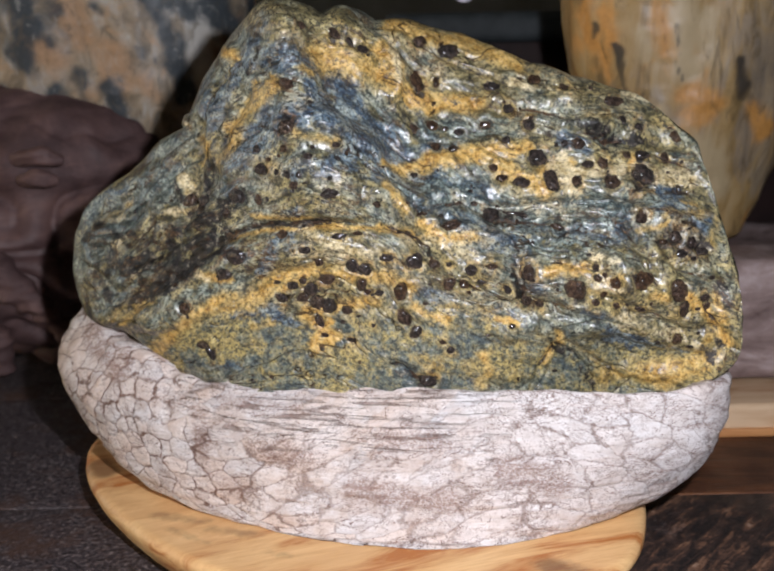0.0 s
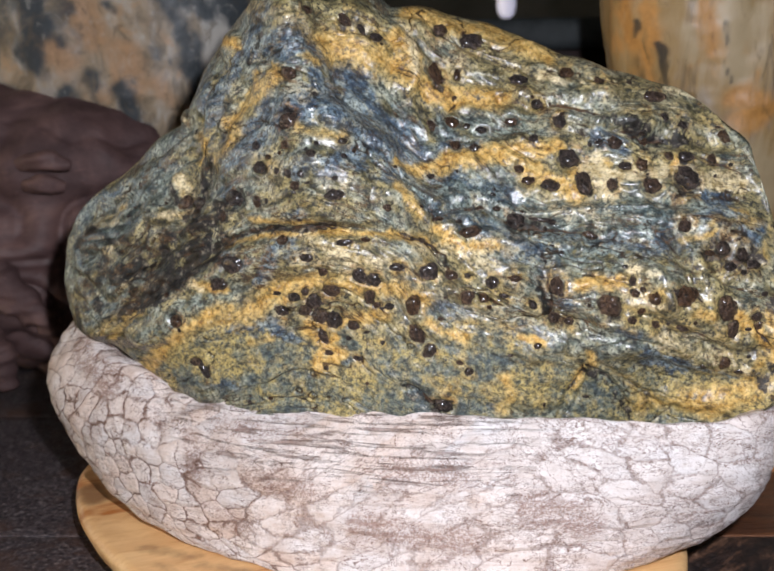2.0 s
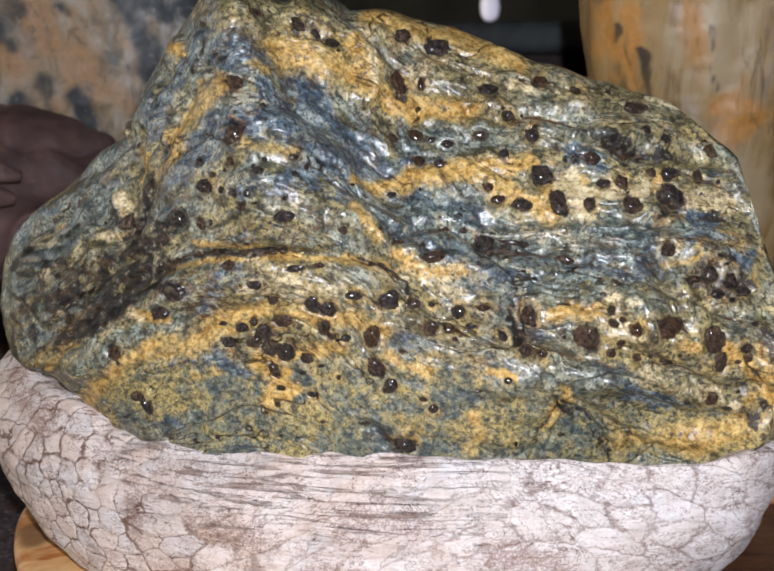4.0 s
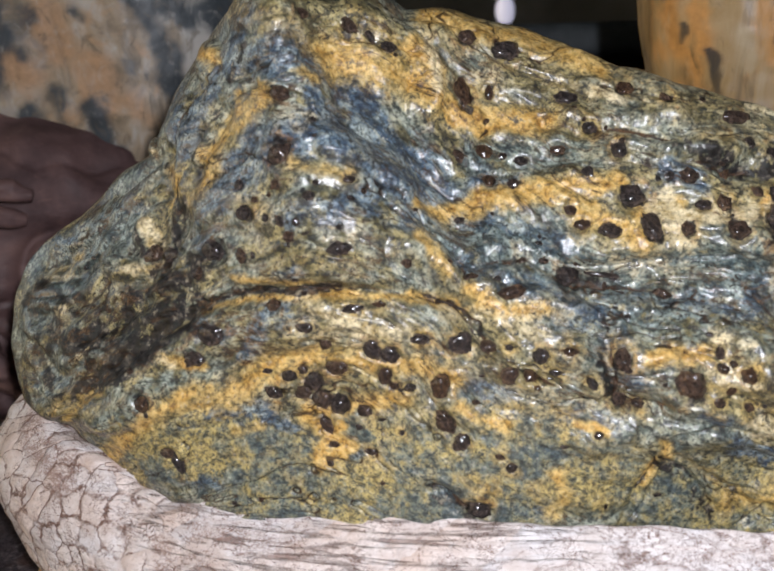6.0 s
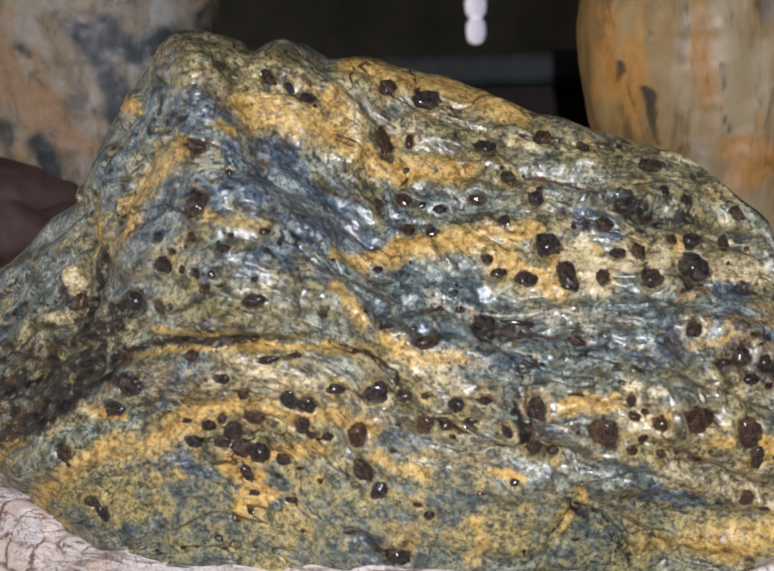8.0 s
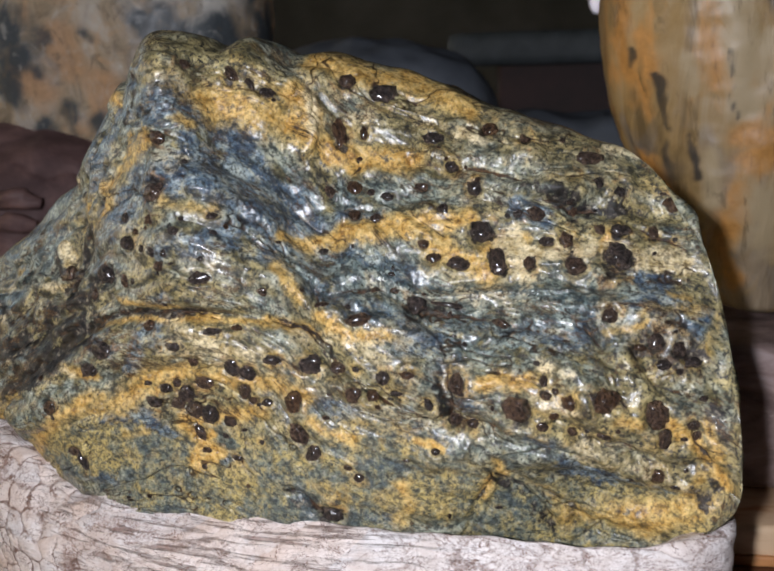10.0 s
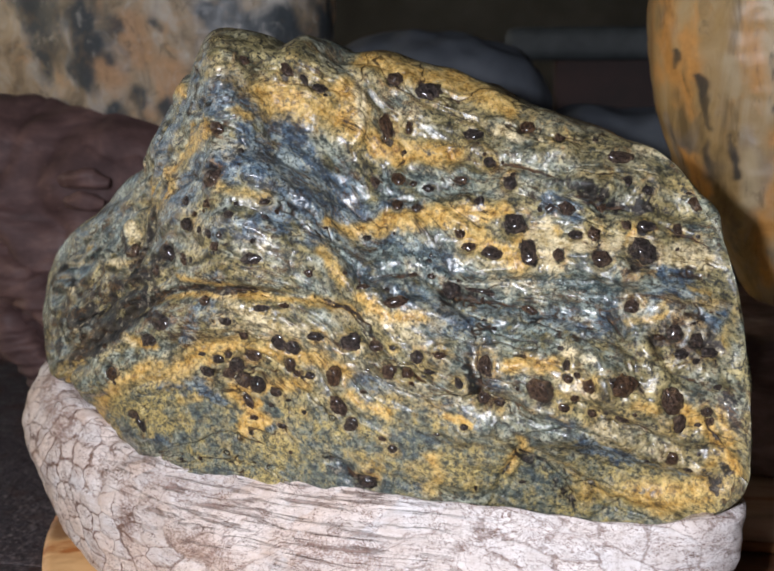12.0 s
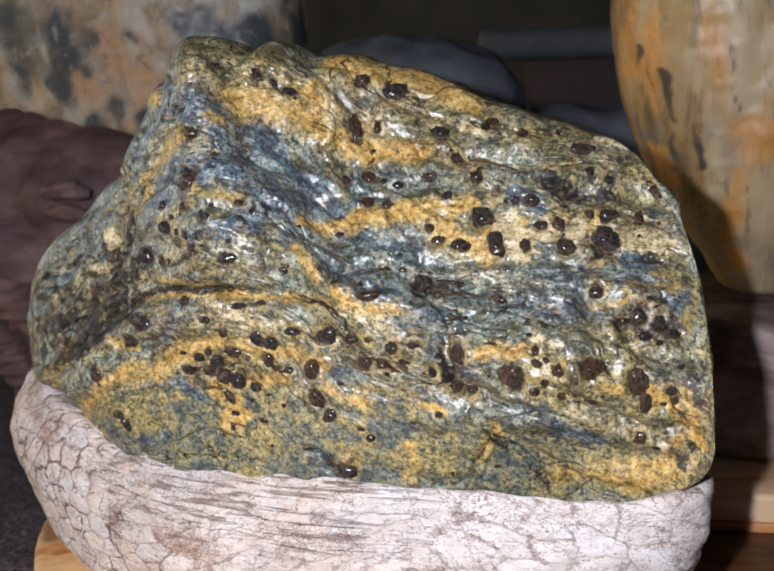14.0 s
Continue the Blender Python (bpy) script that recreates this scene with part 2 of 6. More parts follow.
def bowl_material():
    k = Mat("weathered_shell_wood", rough=0.6, spec=0.35)
    flow = k.attr("flow", True)
    long = k.attr("long")
    mid = k.noise(42, 4, 0.6)
    big = k.cells(1.45, k.add(flow, k.noise(110, 4, 0.65), 0.45), True, 0.75)
    small = k.cells(4.0, k.add(flow, k.noise(200, 3, 0.6), 0.8))
    fibre = k.noise(1.0, 6, 0.72, k.scaled(k.place, 27, 110, 620), 0.6)
    speck = k.noise(1150, 4, 0.75)
    plate = k.cells(1.45, k.add(flow, k.noise(110, 4, 0.65), 0.45), False, 0.75)
    base = k.ramp(k.noise(85, 5, 0.65), (0.3, (0.53, 0.43, 0.375)), (0.45, (0.655, 0.575, 0.535)), (0.6, (0.75, 0.705, 0.69)))
    base = k.mix(0.5, base, k.ramp(plate, (0.15, (0.80, 0.83, 0.88)), (0.45, (0.98, 0.97, 0.97)), (0.8, (0.99, 0.85, 0.75))), "MULTIPLY")
    base = k.mix(k.calc("MULTIPLY", k.attr("pale"), 0.6), base, k.ramp(k.noise(120, 5, 0.68), (0.35, (0.58, 0.54, 0.53)), (0.55, (0.76, 0.735, 0.74))))
    base = k.mix(k.step(fibre, 0.50, 0.36, 0, 0.4), base, (0.56, 0.46, 0.42))
    fuzz = k.calc("MULTIPLY_ADD", k.noise(1000, 4, 0.8), 4.4, -2.2)
    wide = k.step(k.noise(60, 3, 0.6), 0.38, 0.70, 0.03, 0.13)
    line = k.step(k.calc("ADD", k.calc("DIVIDE", big, wide), k.calc("MULTIPLY", fuzz, 0.8)), 1.05, 0.25)
    line = k.calc("MULTIPLY", line, k.step(k.calc("ADD", k.noise(130, 4, 0.65), k.calc("MULTIPLY", long, -0.20)), 0.28, 0.52))
    hair = k.calc("MULTIPLY", k.step(k.calc("ADD", small, k.calc("MULTIPLY", fuzz, 0.05)), 0.10, 0.0), k.step(k.noise(48, 4, 0.6), 0.52, 0.64))
    thread = k.calc("MULTIPLY", k.step(k.calc("ADD", fibre, k.calc("MULTIPLY", fuzz, 0.03)), 0.53, 0.62), k.step(k.calc("ADD", k.calc("MULTIPLY", long, 0.75), mid), 0.66, 1.0))
    brown = k.ramp(speck, (0.35, (0.042, 0.016, 0.010)), (0.65, (0.20, 0.092, 0.058)))
    col = k.mix(k.calc("MULTIPLY", line, k.calc("MULTIPLY", k.attr("vein"), 0.92)), base, brown)
    col = k.mix(k.calc("MULTIPLY", hair, 0.6), col, brown)
    col = k.mix(k.calc("MULTIPLY", thread, 0.55), col, brown)
    # squiggly hairline crackle, drawn out along the wall
    for scale, wide, low, high, much in (((55, 55, 130), 0.011, 0.44, 0.52, 0.9), ((150, 150, 330), 0.026, 0.50, 0.60, 0.75), ((300, 300, 520), 0.030, 0.55, 0.64, 0.5)):
        squiggle = k.calc("ABSOLUTE", k.calc("SUBTRACT", k.noise(1.0, 5, 0.66, k.scaled(k.place, *scale), 1.3), 0.5))
        where = k.step(k.calc("ADD", k.noise(30 + scale[0] * 0.2, 4, 0.62), k.calc("MULTIPLY_ADD", k.attr("pale"), 0.07, k.calc("MULTIPLY", k.attr("stain"), 0.35))), low, high)
        col = k.mix(k.calc("MULTIPLY", k.calc("MULTIPLY", k.step(k.calc("ADD", squiggle, k.calc("MULTIPLY", fuzz, 0.006)), wide, wide * 0.2), where), much), col, brown)
    stain = k.calc("MULTIPLY", k.step(k.calc("ADD", mid, k.attr("stain")), 0.58, 0.84), k.step(k.calc("ADD", speck, k.calc("MULTIPLY_ADD", fibre, 0.7, -0.35)), 0.44, 0.56))
    col = k.mix(k.calc("MULTIPLY", stain, 0.75), col, (0.27, 0.17, 0.14))
    col = k.mix(k.step(speck, 0.44, 0.32, 0, 0.5), col, (0.30, 0.21, 0.18))
    nrm = k.bump(k.step(big, 0.0, 0.16), 0.3, 0.0012)
    nrm = k.bump(k.noise(260, 4, 0.7), 0.45, 0.0012, nrm)
    nrm = k.bump(k.calc("MULTIPLY", fibre, -1.0), 0.6, 0.0014, nrm)
    nrm = k.bump(k.calc("MULTIPLY", thread, -1.0), 0.5, 0.0010, nrm)
    nrm = k.bump(speck, 0.3, 0.0006, nrm)
    return k.done(col, nrm)


def pale_wood_material(name, deep=(0.50, 0.21, 0.055), light=(0.81, 0.54, 0.28), turn=0.0):
    k = Mat(name, rough=0.45, spec=0.4)
    m = k.t.nodes.new("ShaderNodeMapping")
    k.put(m.inputs["Vector"], k.place)
    m.inputs["Rotation"].default_value = (0, 0, radians(turn))
    rot = m.outputs["Vector"]
    rings = k.noise(1.0, 5, 0.65, k.scaled(rot, 14, 55, 55), 0.8)
    fib = k.noise(1.0, 4, 0.7, k.scaled(rot, 40, 700, 700))
    col = k.ramp(rings, (0.36, deep), (0.46, tuple((a + 2 * b) / 3 for a, b in zip(deep, light))), (0.6, light))
    col = k.mix(k.step(fib, 0.45, 0.75, 0, 0.3), col, deep)
    col = k.mix(k.step(k.calc("ADD", k.attr("knot"), k.calc("MULTIPLY_ADD", k.noise(120, 4, 0.6), 0.9, -0.45)), 0.2, 0.95, 0, 0.75), col, (0.15, 0.06, 0.025))
    return k.done(col, k.bump(fib, 0.25, 0.0006))


def dark_wood_material(name, low, mid, high, gloss=0.45, stretch=(14, 90, 90)):
    k = Mat(name, rough=gloss, spec=0.4)
    rnd = k.add(k.place, k.chance(), 3.0)
    grain = k.noise(1.0, 5, 0.65, k.scaled(rnd, *stretch), 0.6)
    fib = k.noise(1.0, 4, 0.7, k.scaled(rnd, stretch[0] * 4, stretch[1] * 6, stretch[2] * 6))
    blot = k.noise(14, 4, 0.6, rnd)
    col = k.ramp(grain, (0.3, low), (0.52, mid), (0.75, high))
    col = k.mix(k.step(blot, 0.5, 0.68, 0, 0.8), col, low)
    col = k.mix(k.step(fib, 0.6, 0.75, 0, 0.5), col, high)
    return k.done(col, k.bump(fib, 0.5, 0.0015, k.bump(grain, 0.5, 0.004)), k.step(blot, 0.35, 0.65, gloss, gloss + 0.3))


def table_material():
    k = Mat("charred_table_wood", rough=0.5, spec=0.4)
    m = k.t.nodes.new("ShaderNodeMapping")
    k.put(m.inputs["Vector"], k.place)
    m.inputs["Rotation"].default_value = (0, 0, radians(-52))
    slant = k.noise(1.0, 5, 0.68, k.scaled(m.outputs["Vector"], 38, 150, 150), 0.5)
    crumb = k.noise(430, 4, 0.78)
    blot = k.noise(26, 5, 0.62)
    side = k.t.nodes.new("ShaderNodeSeparateXYZ")
    k.put(side.inputs[0], k.place)
    worn = k.step(k.calc("ADD", side.outputs["X"], k.calc("MULTIPLY_ADD", blot, 0.5, -0.25)), -0.02, 0.14)
    col = k.ramp(crumb, (0.36, (0.013, 0.011, 0.013)), (0.48, (0.044, 0.035, 0.038)), (0.58, (0.105, 0.084, 0.086)), (0.68, (0.27, 0.235, 0.225)))
    col = k.mix(k.step(blot, 0.47, 0.66, 0, 0.8), col, (0.070, 0.032, 0.019))
    scuff = k.ramp(k.calc("ADD", slant, k.calc("MULTIPLY_ADD", crumb, 0.3, -0.15)), (0.40, (0.012, 0.010, 0.010)), (0.52, (0.050, 0.028, 0.021)), (0.62, (0.19, 0.095, 0.055)), (0.72, (0.40, 0.27, 0.19)))
    col = k.mix(k.calc("MULTIPLY", worn, 0.92), col, scuff)
    return k.done(col, k.bump(slant, 0.5, 0.002, k.bump(crumb, 0.6, 0.001)), k.step(blot, 0.35, 0.65, 0.4, 0.7))


def standing_stone_material(name, tan, warm, shade, pale, streak):
    k = Mat(name, rough=0.5, spec=0.4, coat=0.12, coat_rough=0.3)
    run = k.noise(1.0, 6, 0.6, k.scaled(k.place, 48, 48, 48 / streak), 1.0)
    wisp = k.noise(1.0, 5, 0.65, k.scaled(k.place, 100, 100, 110 / streak), 0.8)
    blot = k.noise(30, 5, 0.62)
    fine = k.noise(240, 4, 0.7)
    tint = k.noise(1.0, 4, 0.6, k.scaled(k.place, 36, 36, 40 / streak), 0.8)
    col = k.ramp(run, (0.34, tuple(c * 0.42 for c in tan)), (0.5, tan), (0.72, pale))
    col = k.mix(k.step(tint, 0.53, 0.68, 0, 0.7), col, warm)
    col = k.mix(k.step(tint, 0.47, 0.37, 0, 0.4), col, tuple(sum(pale) / 3 * c for c in (0.62, 0.62, 0.63)))
    edge = k.calc("ADD", k.calc("MULTIPLY_ADD", blot, 1.5, -0.75), k.calc("MULTIPLY_ADD", run, 1.3, -0.65))
    col = k.mix(k.step(k.calc("ADD", k.attr("ochre"), edge), 0.1, 0.9), col, k.ramp(fine, (0.3, tuple(c * 0.7 for c in warm)), (0.7, warm)))
    col = k.mix(k.step(k.calc("ADD", k.attr("cream"), edge), 0.1, 0.9), col, pale)
    col = k.mix(k.step(k.calc("ADD", k.attr("dark"), k.calc("MULTIPLY", edge, 1.3)), 0.22, 1.05, 0, 0.95), col, k.ramp(fine, (0.3, tuple(c * 0.7 for c in shade)), (0.7, shade)))
    col = k.mix(k.step(wisp, 0.45, 0.33, 0, 0.6), col, tuple(c * 0.32 for c in tan))
    col = k.mix(k.step(wisp, 0.56, 0.7, 0, 0.4), col, pale)
    return k.done(col, k.bump(fine, 0.25, 0.0008, k.bump(run, 0.35, 0.003)))


def plain_material(name, low, high, scale=40, rough=0.7):
    k = Mat(name, rough=rough)
    n = k.noise(scale, 5, 0.6)
    return k.done(k.ramp(n, (0.3, low), (0.7, high)), k.bump(k.noise(scale * 8, 4, 0.7), 0.4, 0.001))


STONE, GARNET, BOWL = boulder_material(), garnet_material(), bowl_material()
ROUND_WOOD = pale_wood_material("pale_round_wood", (0.47, 0.165, 0.04), (0.82, 0.52, 0.24), turn=-20)
ORANGE_WOOD = pale_wood_material("orange_lit_plank_wood", (0.30, 0.10, 0.03), (0.55, 0.26, 0.10))
PLANK_WOOD = pale_wood_material("pale_board_wood", (0.42, 0.20, 0.08), (0.66, 0.47, 0.30))
TABLE_WOOD = table_material()
RED_WOOD = dark_wood_material("reddish_table_wood", (0.03, 0.012, 0.008), (0.12, 0.045, 0.02), (0.28, 0.12, 0.05), 0.3)
ROOT_WOOD = dark_wood_material("dark_root_wood", (0.052, 0.028, 0.028), (0.122, 0.070, 0.066), (0.23, 0.132, 0.112), 0.5, (22, 22, 40))
BLOCK_WOOD = dark_wood_material("grey_brown_block_wood", (0.09, 0.055, 0.048), (0.27, 0.195, 0.18), (0.50, 0.41, 0.40), 0.55, (25, 25, 60))
TAN_STONE = standing_stone_material("amber_standing_stone", (0.275, 0.180, 0.072), (0.48, 0.235, 0.062), (0.034, 0.028, 0.022), (0.35, 0.27, 0.155), 4.0)
SAND_STONE = standing_stone_material("sand_standing_stone", (0.34, 0.265, 0.18), (0.47, 0.29, 0.16), (0.032, 0.046, 0.058), (0.46, 0.44, 0.40), 1.4)
SLATE = plain_material("grey_slate", (0.022, 0.028, 0.031), (0.06, 0.07, 0.075))
CRATE = plain_material("maroon_crate_wood", (0.016, 0.007, 0.006), (0.04, 0.016, 0.014))
BLUE_GREY = plain_material("blue_grey_rock", (0.075, 0.086, 0.106), (0.125, 0.142, 0.168), 25)
GLOOM = plain_material("dim_wall", (0.032, 0.034, 0.034), (0.075, 0.078, 0.078), 5)
FLOOR = plain_material("earth_floor", (0.05, 0.045, 0.04), (0.11, 0.10, 0.09), 6)


# ---- shaping ----
def lattice(i, j, k):
    h = (i * 374761393 + j * 668265263 + k * 2147483647 + 1274126177) & 0xFFFFFFFF
    h = ((h ^ (h >> 13)) * 1274126177) & 0xFFFFFFFF
    h = ((h ^ (h >> 16)) * 2246822519) & 0xFFFFFFFF
    return ((h ^ (h >> 15)) & 0xFFFFFF) / float(0xFFFFFF)


def value_noise(p):
    """Smooth noise from -1 to 1 at rows of places."""
    f = np.floor(p)
    i, u = f.astype(np.int64), p - f
    u = u * u * (3 - 2 * u)
    out = 0
    for a in (0, 1):
        for b in (0, 1):
            for c in (0, 1):
                w = (u[:, 0] if a else 1 - u[:, 0]) * (u[:, 1] if b else 1 - u[:, 1]) * (u[:, 2] if c else 1 - u[:, 2])
                out = out + w * lattice(i[:, 0] + a, i[:, 1] + b, i[:, 2] + c)
    return 2 * out - 1


def rough_noise(p, octaves=3):
    return sum(value_noise(p * 2.03**o + 17.3 * o) * 0.5**o for o in range(octaves))


def mesh_from(name, verts, faces, material, smooth=True):
    me = bpy.data.meshes.new(name)
    me.from_pydata([], [], [])
    me.vertices.add(len(verts))
    me.vertices.foreach_set("co", np.asarray(verts, np.float32).ravel())
    sizes = np.array([len(f) for f in faces]) if not isinstance(faces, np.ndarray) else np.full(len(faces), faces.shape[1])
    loops = np.concatenate([np.ravel(f) for f in faces]) if not isinstance(faces, np.ndarray) else faces.ravel()
    me.loops.add(len(loops))
    me.loops.foreach_set("vertex_index", loops.astype(np.int32))
    me.polygons.add(len(sizes))
    me.polygons.foreach_set("loop_start", np.r_[0, np.cumsum(sizes)[:-1]].astype(np.int32))
    me.update(calc_edges=True)
    me.polygons.foreach_set("use_smooth", np.full(len(sizes), smooth))
    me.materials.append(material)
    me.validate()
    return me


def give(me, name, values):
    values = np.asarray(values, np.float32)
    a = me.attributes.new(name, "FLOAT_VECTOR" if values.ndim == 2 else "FLOAT", "POINT")
    a.data.foreach_set("vector" if values.ndim == 2 else "value", values.ravel())


def tube_faces(rows, cols):
    """Quads of a grid of rows by cols that closes round its columns."""
    r, c = np.meshgrid(np.arange(rows - 1), np.arange(cols), indexing="ij")
    d = (c + 1) % cols
    return np.stack([r * cols + c, r * cols + d, (r + 1) * cols + d, (r + 1) * cols + c], -1).reshape(-1, 4)


def part(name, bm, material, parent, label="", smooth=True):
    me = bpy.data.meshes.new(name)
    bm.normal_update()
    bm.to_mesh(me)
    bm.free()
    for p in me.polygons:
        p.use_smooth = smooth
    me.materials.append(material)
    ob = new(name, me)
    ob.parent = parent
    return tagged(ob, label)


def box(lo, hi, bevel=0.002, cuts=0, rough=0.0, seed=0):
    """A bevelled and slightly uneven box."""
    bm = bmesh.new()
    bmesh.ops.create_cube(bm, size=1)
    mid, size = (Vector(lo) + Vector(hi)) / 2, Vector(hi) - Vector(lo)
    for v in bm.verts:
        v.co = Vector((v.co.x * size.x, v.co.y * size.y, v.co.z * size.z)) + mid
    if bevel:
        bmesh.ops.bevel(bm, geom=bm.edges[:], offset=bevel, segments=2, affect="EDGES", profile=0.6)
    if cuts:
        bmesh.ops.subdivide_edges(bm, edges=[e for e in bm.edges if e.calc_length() > 4 * bevel], cuts=cuts, use_grid_fill=True)
        for v in bm.verts:
            v.co += rough * noise.noise_vector(v.co * 22 + Vector((seed, 0, 0)))
    return bm


def near_lines(x, z, lines):
    """Nearness, from 0 to 1, to the strokes of one kind, at places in mm."""
    out = np.zeros(len(x))
    for much, wide, pts in lines:
        best = np.full(len(x), 1e9)
        if len(pts) == 1:
            best = np.hypot(x - pts[0][0], z - pts[0][1])
        for (ax, az), (bx, bz) in zip(pts, pts[1:]):
            lx, lz = bx - ax, bz - az
            k = np.clip(((x - ax) * lx + (z - az) * lz) / max(lx * lx + lz * lz, 1e-6), 0, 1)
            best = np.minimum(best, np.hypot(x - ax - k * lx, z - az - k * lz))
        out = np.maximum(out, much * np.exp(-((best / wide) ** 2)))
    return out


# ---- the table and what closes the place ----
TOP = 0.010


def table():
    thing = tagged(new("display_table"), "dark charred wooden display table with reddish boards behind", "table")
    rows = [(-0.62, -0.30), (-0.2995, -0.155), (-0.1545, -0.0045), (-0.004, 0.165), (0.1655, 0.36), (0.3605, 0.62), (0.6205, 0.95)]
    for n, (y0, y1) in enumerate(rows):
        top = TOP - 0.0001 * (n % 3)
        if n == 3:
            part("plank", box((-0.95, y0, TOP - 0.032), (0.098, y1, top), 0.0006, 14, 0.0004, n), TABLE_WOOD, thing)
            part("plank", box((0.101, y0, TOP - 0.032), (0.95, y1, top), 0.0006, 14, 0.0004, n), RED_WOOD, thing, "reddish brown plank")
        else:
            part("plank", box((-0.95, y0, TOP - 0.032), (0.95, y1, top), 0.0006, 14, 0.0004, n), TABLE_WOOD, thing)
    for x in (-0.85, 0.85):
        for y in (-0.55, 0.88):
            part("leg", box((x - 0.035, y - 0.035, -0.75), (x + 0.035, y + 0.035, TOP - 0.032), 0.004), TABLE_WOOD, thing)
    return thing


def setting():
    # front wall is unseen, added to keep sky light to the open left
    for name, lo, hi, m in (("ground", (-4, -4, -0.80), (4, 4, -0.75), FLOOR), ("wall_back", (-4, 3.9, -0.75), (4, 4.0, 1.9), GLOOM),
                            ("wall_side", (3.9, -3.9, -0.75), (4.0, 3.9, 1.9), GLOOM), ("wall_front", (-4, -4.0, -0.75), (4, -3.9, 1.9), GLOOM), ("ceiling", (-4, -4, 1.9), (4, 4.0, 2.0), GLOOM)):
        me = bpy.data.meshes.new(name)
        bm = box(lo, hi, 0)
        bm.to_mesh(me)
        bm.free()
        me.materials.append(m)
        tagged(new(name, me), kind="structure")


setting()
table()


# ---- the folded boulder ----
# outline of the boulder round its middle: degrees, radius and depth of the widest contour, in mm
RIM = [(-161, 126.7, -2.6), (-130, 97.8, -22.8), (-100, 82.4, -35.7), (-70, 89.0, -44.8), (-45, 106.0, -52.0), (-33, 125.0, -58.0), (-25, 138.0, -66.0), (-15, 146.9, -79.4),
       (-5, 141.8, -79.0), (7, 140.6, -49.9), (18, 138.2, -44.9), (28, 132.7, -21.6), (40, 114.2, -12.9), (52, 103.0, -5.1), (66, 98.8, 1.3), (81, 99.7, 3.7),
       (90, 100.3, -1.5), (97, 105.7, -12.3), (105, 108.6, -14.3), (113, 119.7, -23.8), (121, 118.7, -6.0), (131, 115.1, 4.4), (141, 109.9, -0.2), (149, 105.8, -2.0),
       (155, 113.5, 6.8), (161, 122.5, 11.6), (167, 131.0, 12.4), (173, 144.9, 23.5), (181, 154.2, 19.1), (188, 153.1, 15.5), (193, 149.4, 3.2)]
MID = (0.012, 0.140)


def ring(deg):
    """Radius and depth of the widest contour at angles in degrees, in metres."""
    a = np.array([r[0] for r in RIM], float)
    out = []
    for k in (1, 2):
        v = np.array([r[k] for r in RIM], float) / 1000
        fine = np.arange(-180, 180, 0.5)
        order = np.argsort((a + 180) % 360)
        w = np.interp((fine + 180), ((a + 180) % 360)[order], v[order], period=360)
        ker = np.exp(-(np.arange(-12, 13) / 5.0) ** 2)
        w = np.convolve(np.r_[w[-12:], w, w[:12]], ker / ker.sum(), "valid")
        out.append(np.interp((np.asarray(deg) + 180) % 360, fine + 180, w, period=360))
    return out


def swell(s):
    return (1 - np.clip(s, 0, 1) ** 2.6) ** 0.5

STROKES = {}


def stroke(kind, much, wide, *pts):
    STROKES.setdefault(kind, []).append((much, wide, pts))


FACE = [-56.6, 10.1, 6.3, -27.0, 14.1, -18.0, 25.8, 58.8, 22.8, 13.5, -12.1, -1.0, 1.6, 17.7, -4.3, -5.5, -6.6, -5.9, -2.2, -8.8, -1.7, 12.9, -33.0, 6.1, 17.8, 8.0, -23.4]
BULGES = [(-0.025, 0.19, 0.035), (-0.1, 0.15, 0.04), (-0.07, 0.18, 0.03), (0.03, 0.2, 0.035), (-0.06, 0.21, 0.03), (-0.09, 0.12, 0.035), (-0.05, 0.15, 0.035), (0.0, 0.16, 0.04), (0.03, 0.13, 0.04), (0.08, 0.13, 0.04), (0.06, 0.17, 0.035), (0.1, 0.18, 0.04), (0.125, 0.15, 0.035), (0.06, 0.215, 0.03), (0.0, 0.225, 0.03), (-0.03, 0.12, 0.04), (0.1, 0.2, 0.03)]
stroke("crease", 1.6, 3.0, (-112.7, 99.4), (-101.8, 115.5), (-90.1, 127.5), (-73, 140.6))
stroke("crease", 2.2, 3.2, (-73, 140.6), (-57.1, 150.8), (-43.6, 157.5), (-28.8, 160.3))
stroke("crease", 2.0, 2.4, (-28.8, 160.3), (-8.8, 160.6), (10.9, 158.2), (22.8, 155.1), (28.6, 149.5))
stroke("crease", 2.0, 2.4, (28.6, 149.5), (30.5, 141.6), (40.4, 135.4), (52.3, 130.7), (60.3, 126.4))
stroke("crease", 1.8, 3.2, (-68.9, 197.7), (-70, 187.3), (-72.6, 163.1), (-80.9, 150.3), (-98.4, 138.4))
stroke("crease", 2.6, 8.0, (-14, 229), (-4.3, 216), (4.7, 199.9), (15.6, 187.5), (25.7, 180.2))
stroke("crease", 1.2, 2.0, (50.2, 203), (68.9, 201.3), (88.8, 197.6), (98.9, 190.3), (120.8, 186.4), (140.5, 175.1))
stroke("crease", 1.0, 1.6, (83.3, 108.7), (94.4, 100.8), (105.3, 90.3), (108.1, 82.7))
stroke("crease", 0.6, 1.0, (83.2, 111), (80.3, 97.1), (72, 83.6))
stroke("crease", 1.0, 1.8, (105.9, 125.3), (123.2, 118.7), (137.2, 108.9), (145.6, 105.2))
stroke("crease", 1.3, 2.0, (55.7, 162.2), (64.7, 159.1), (72.9, 157.7))
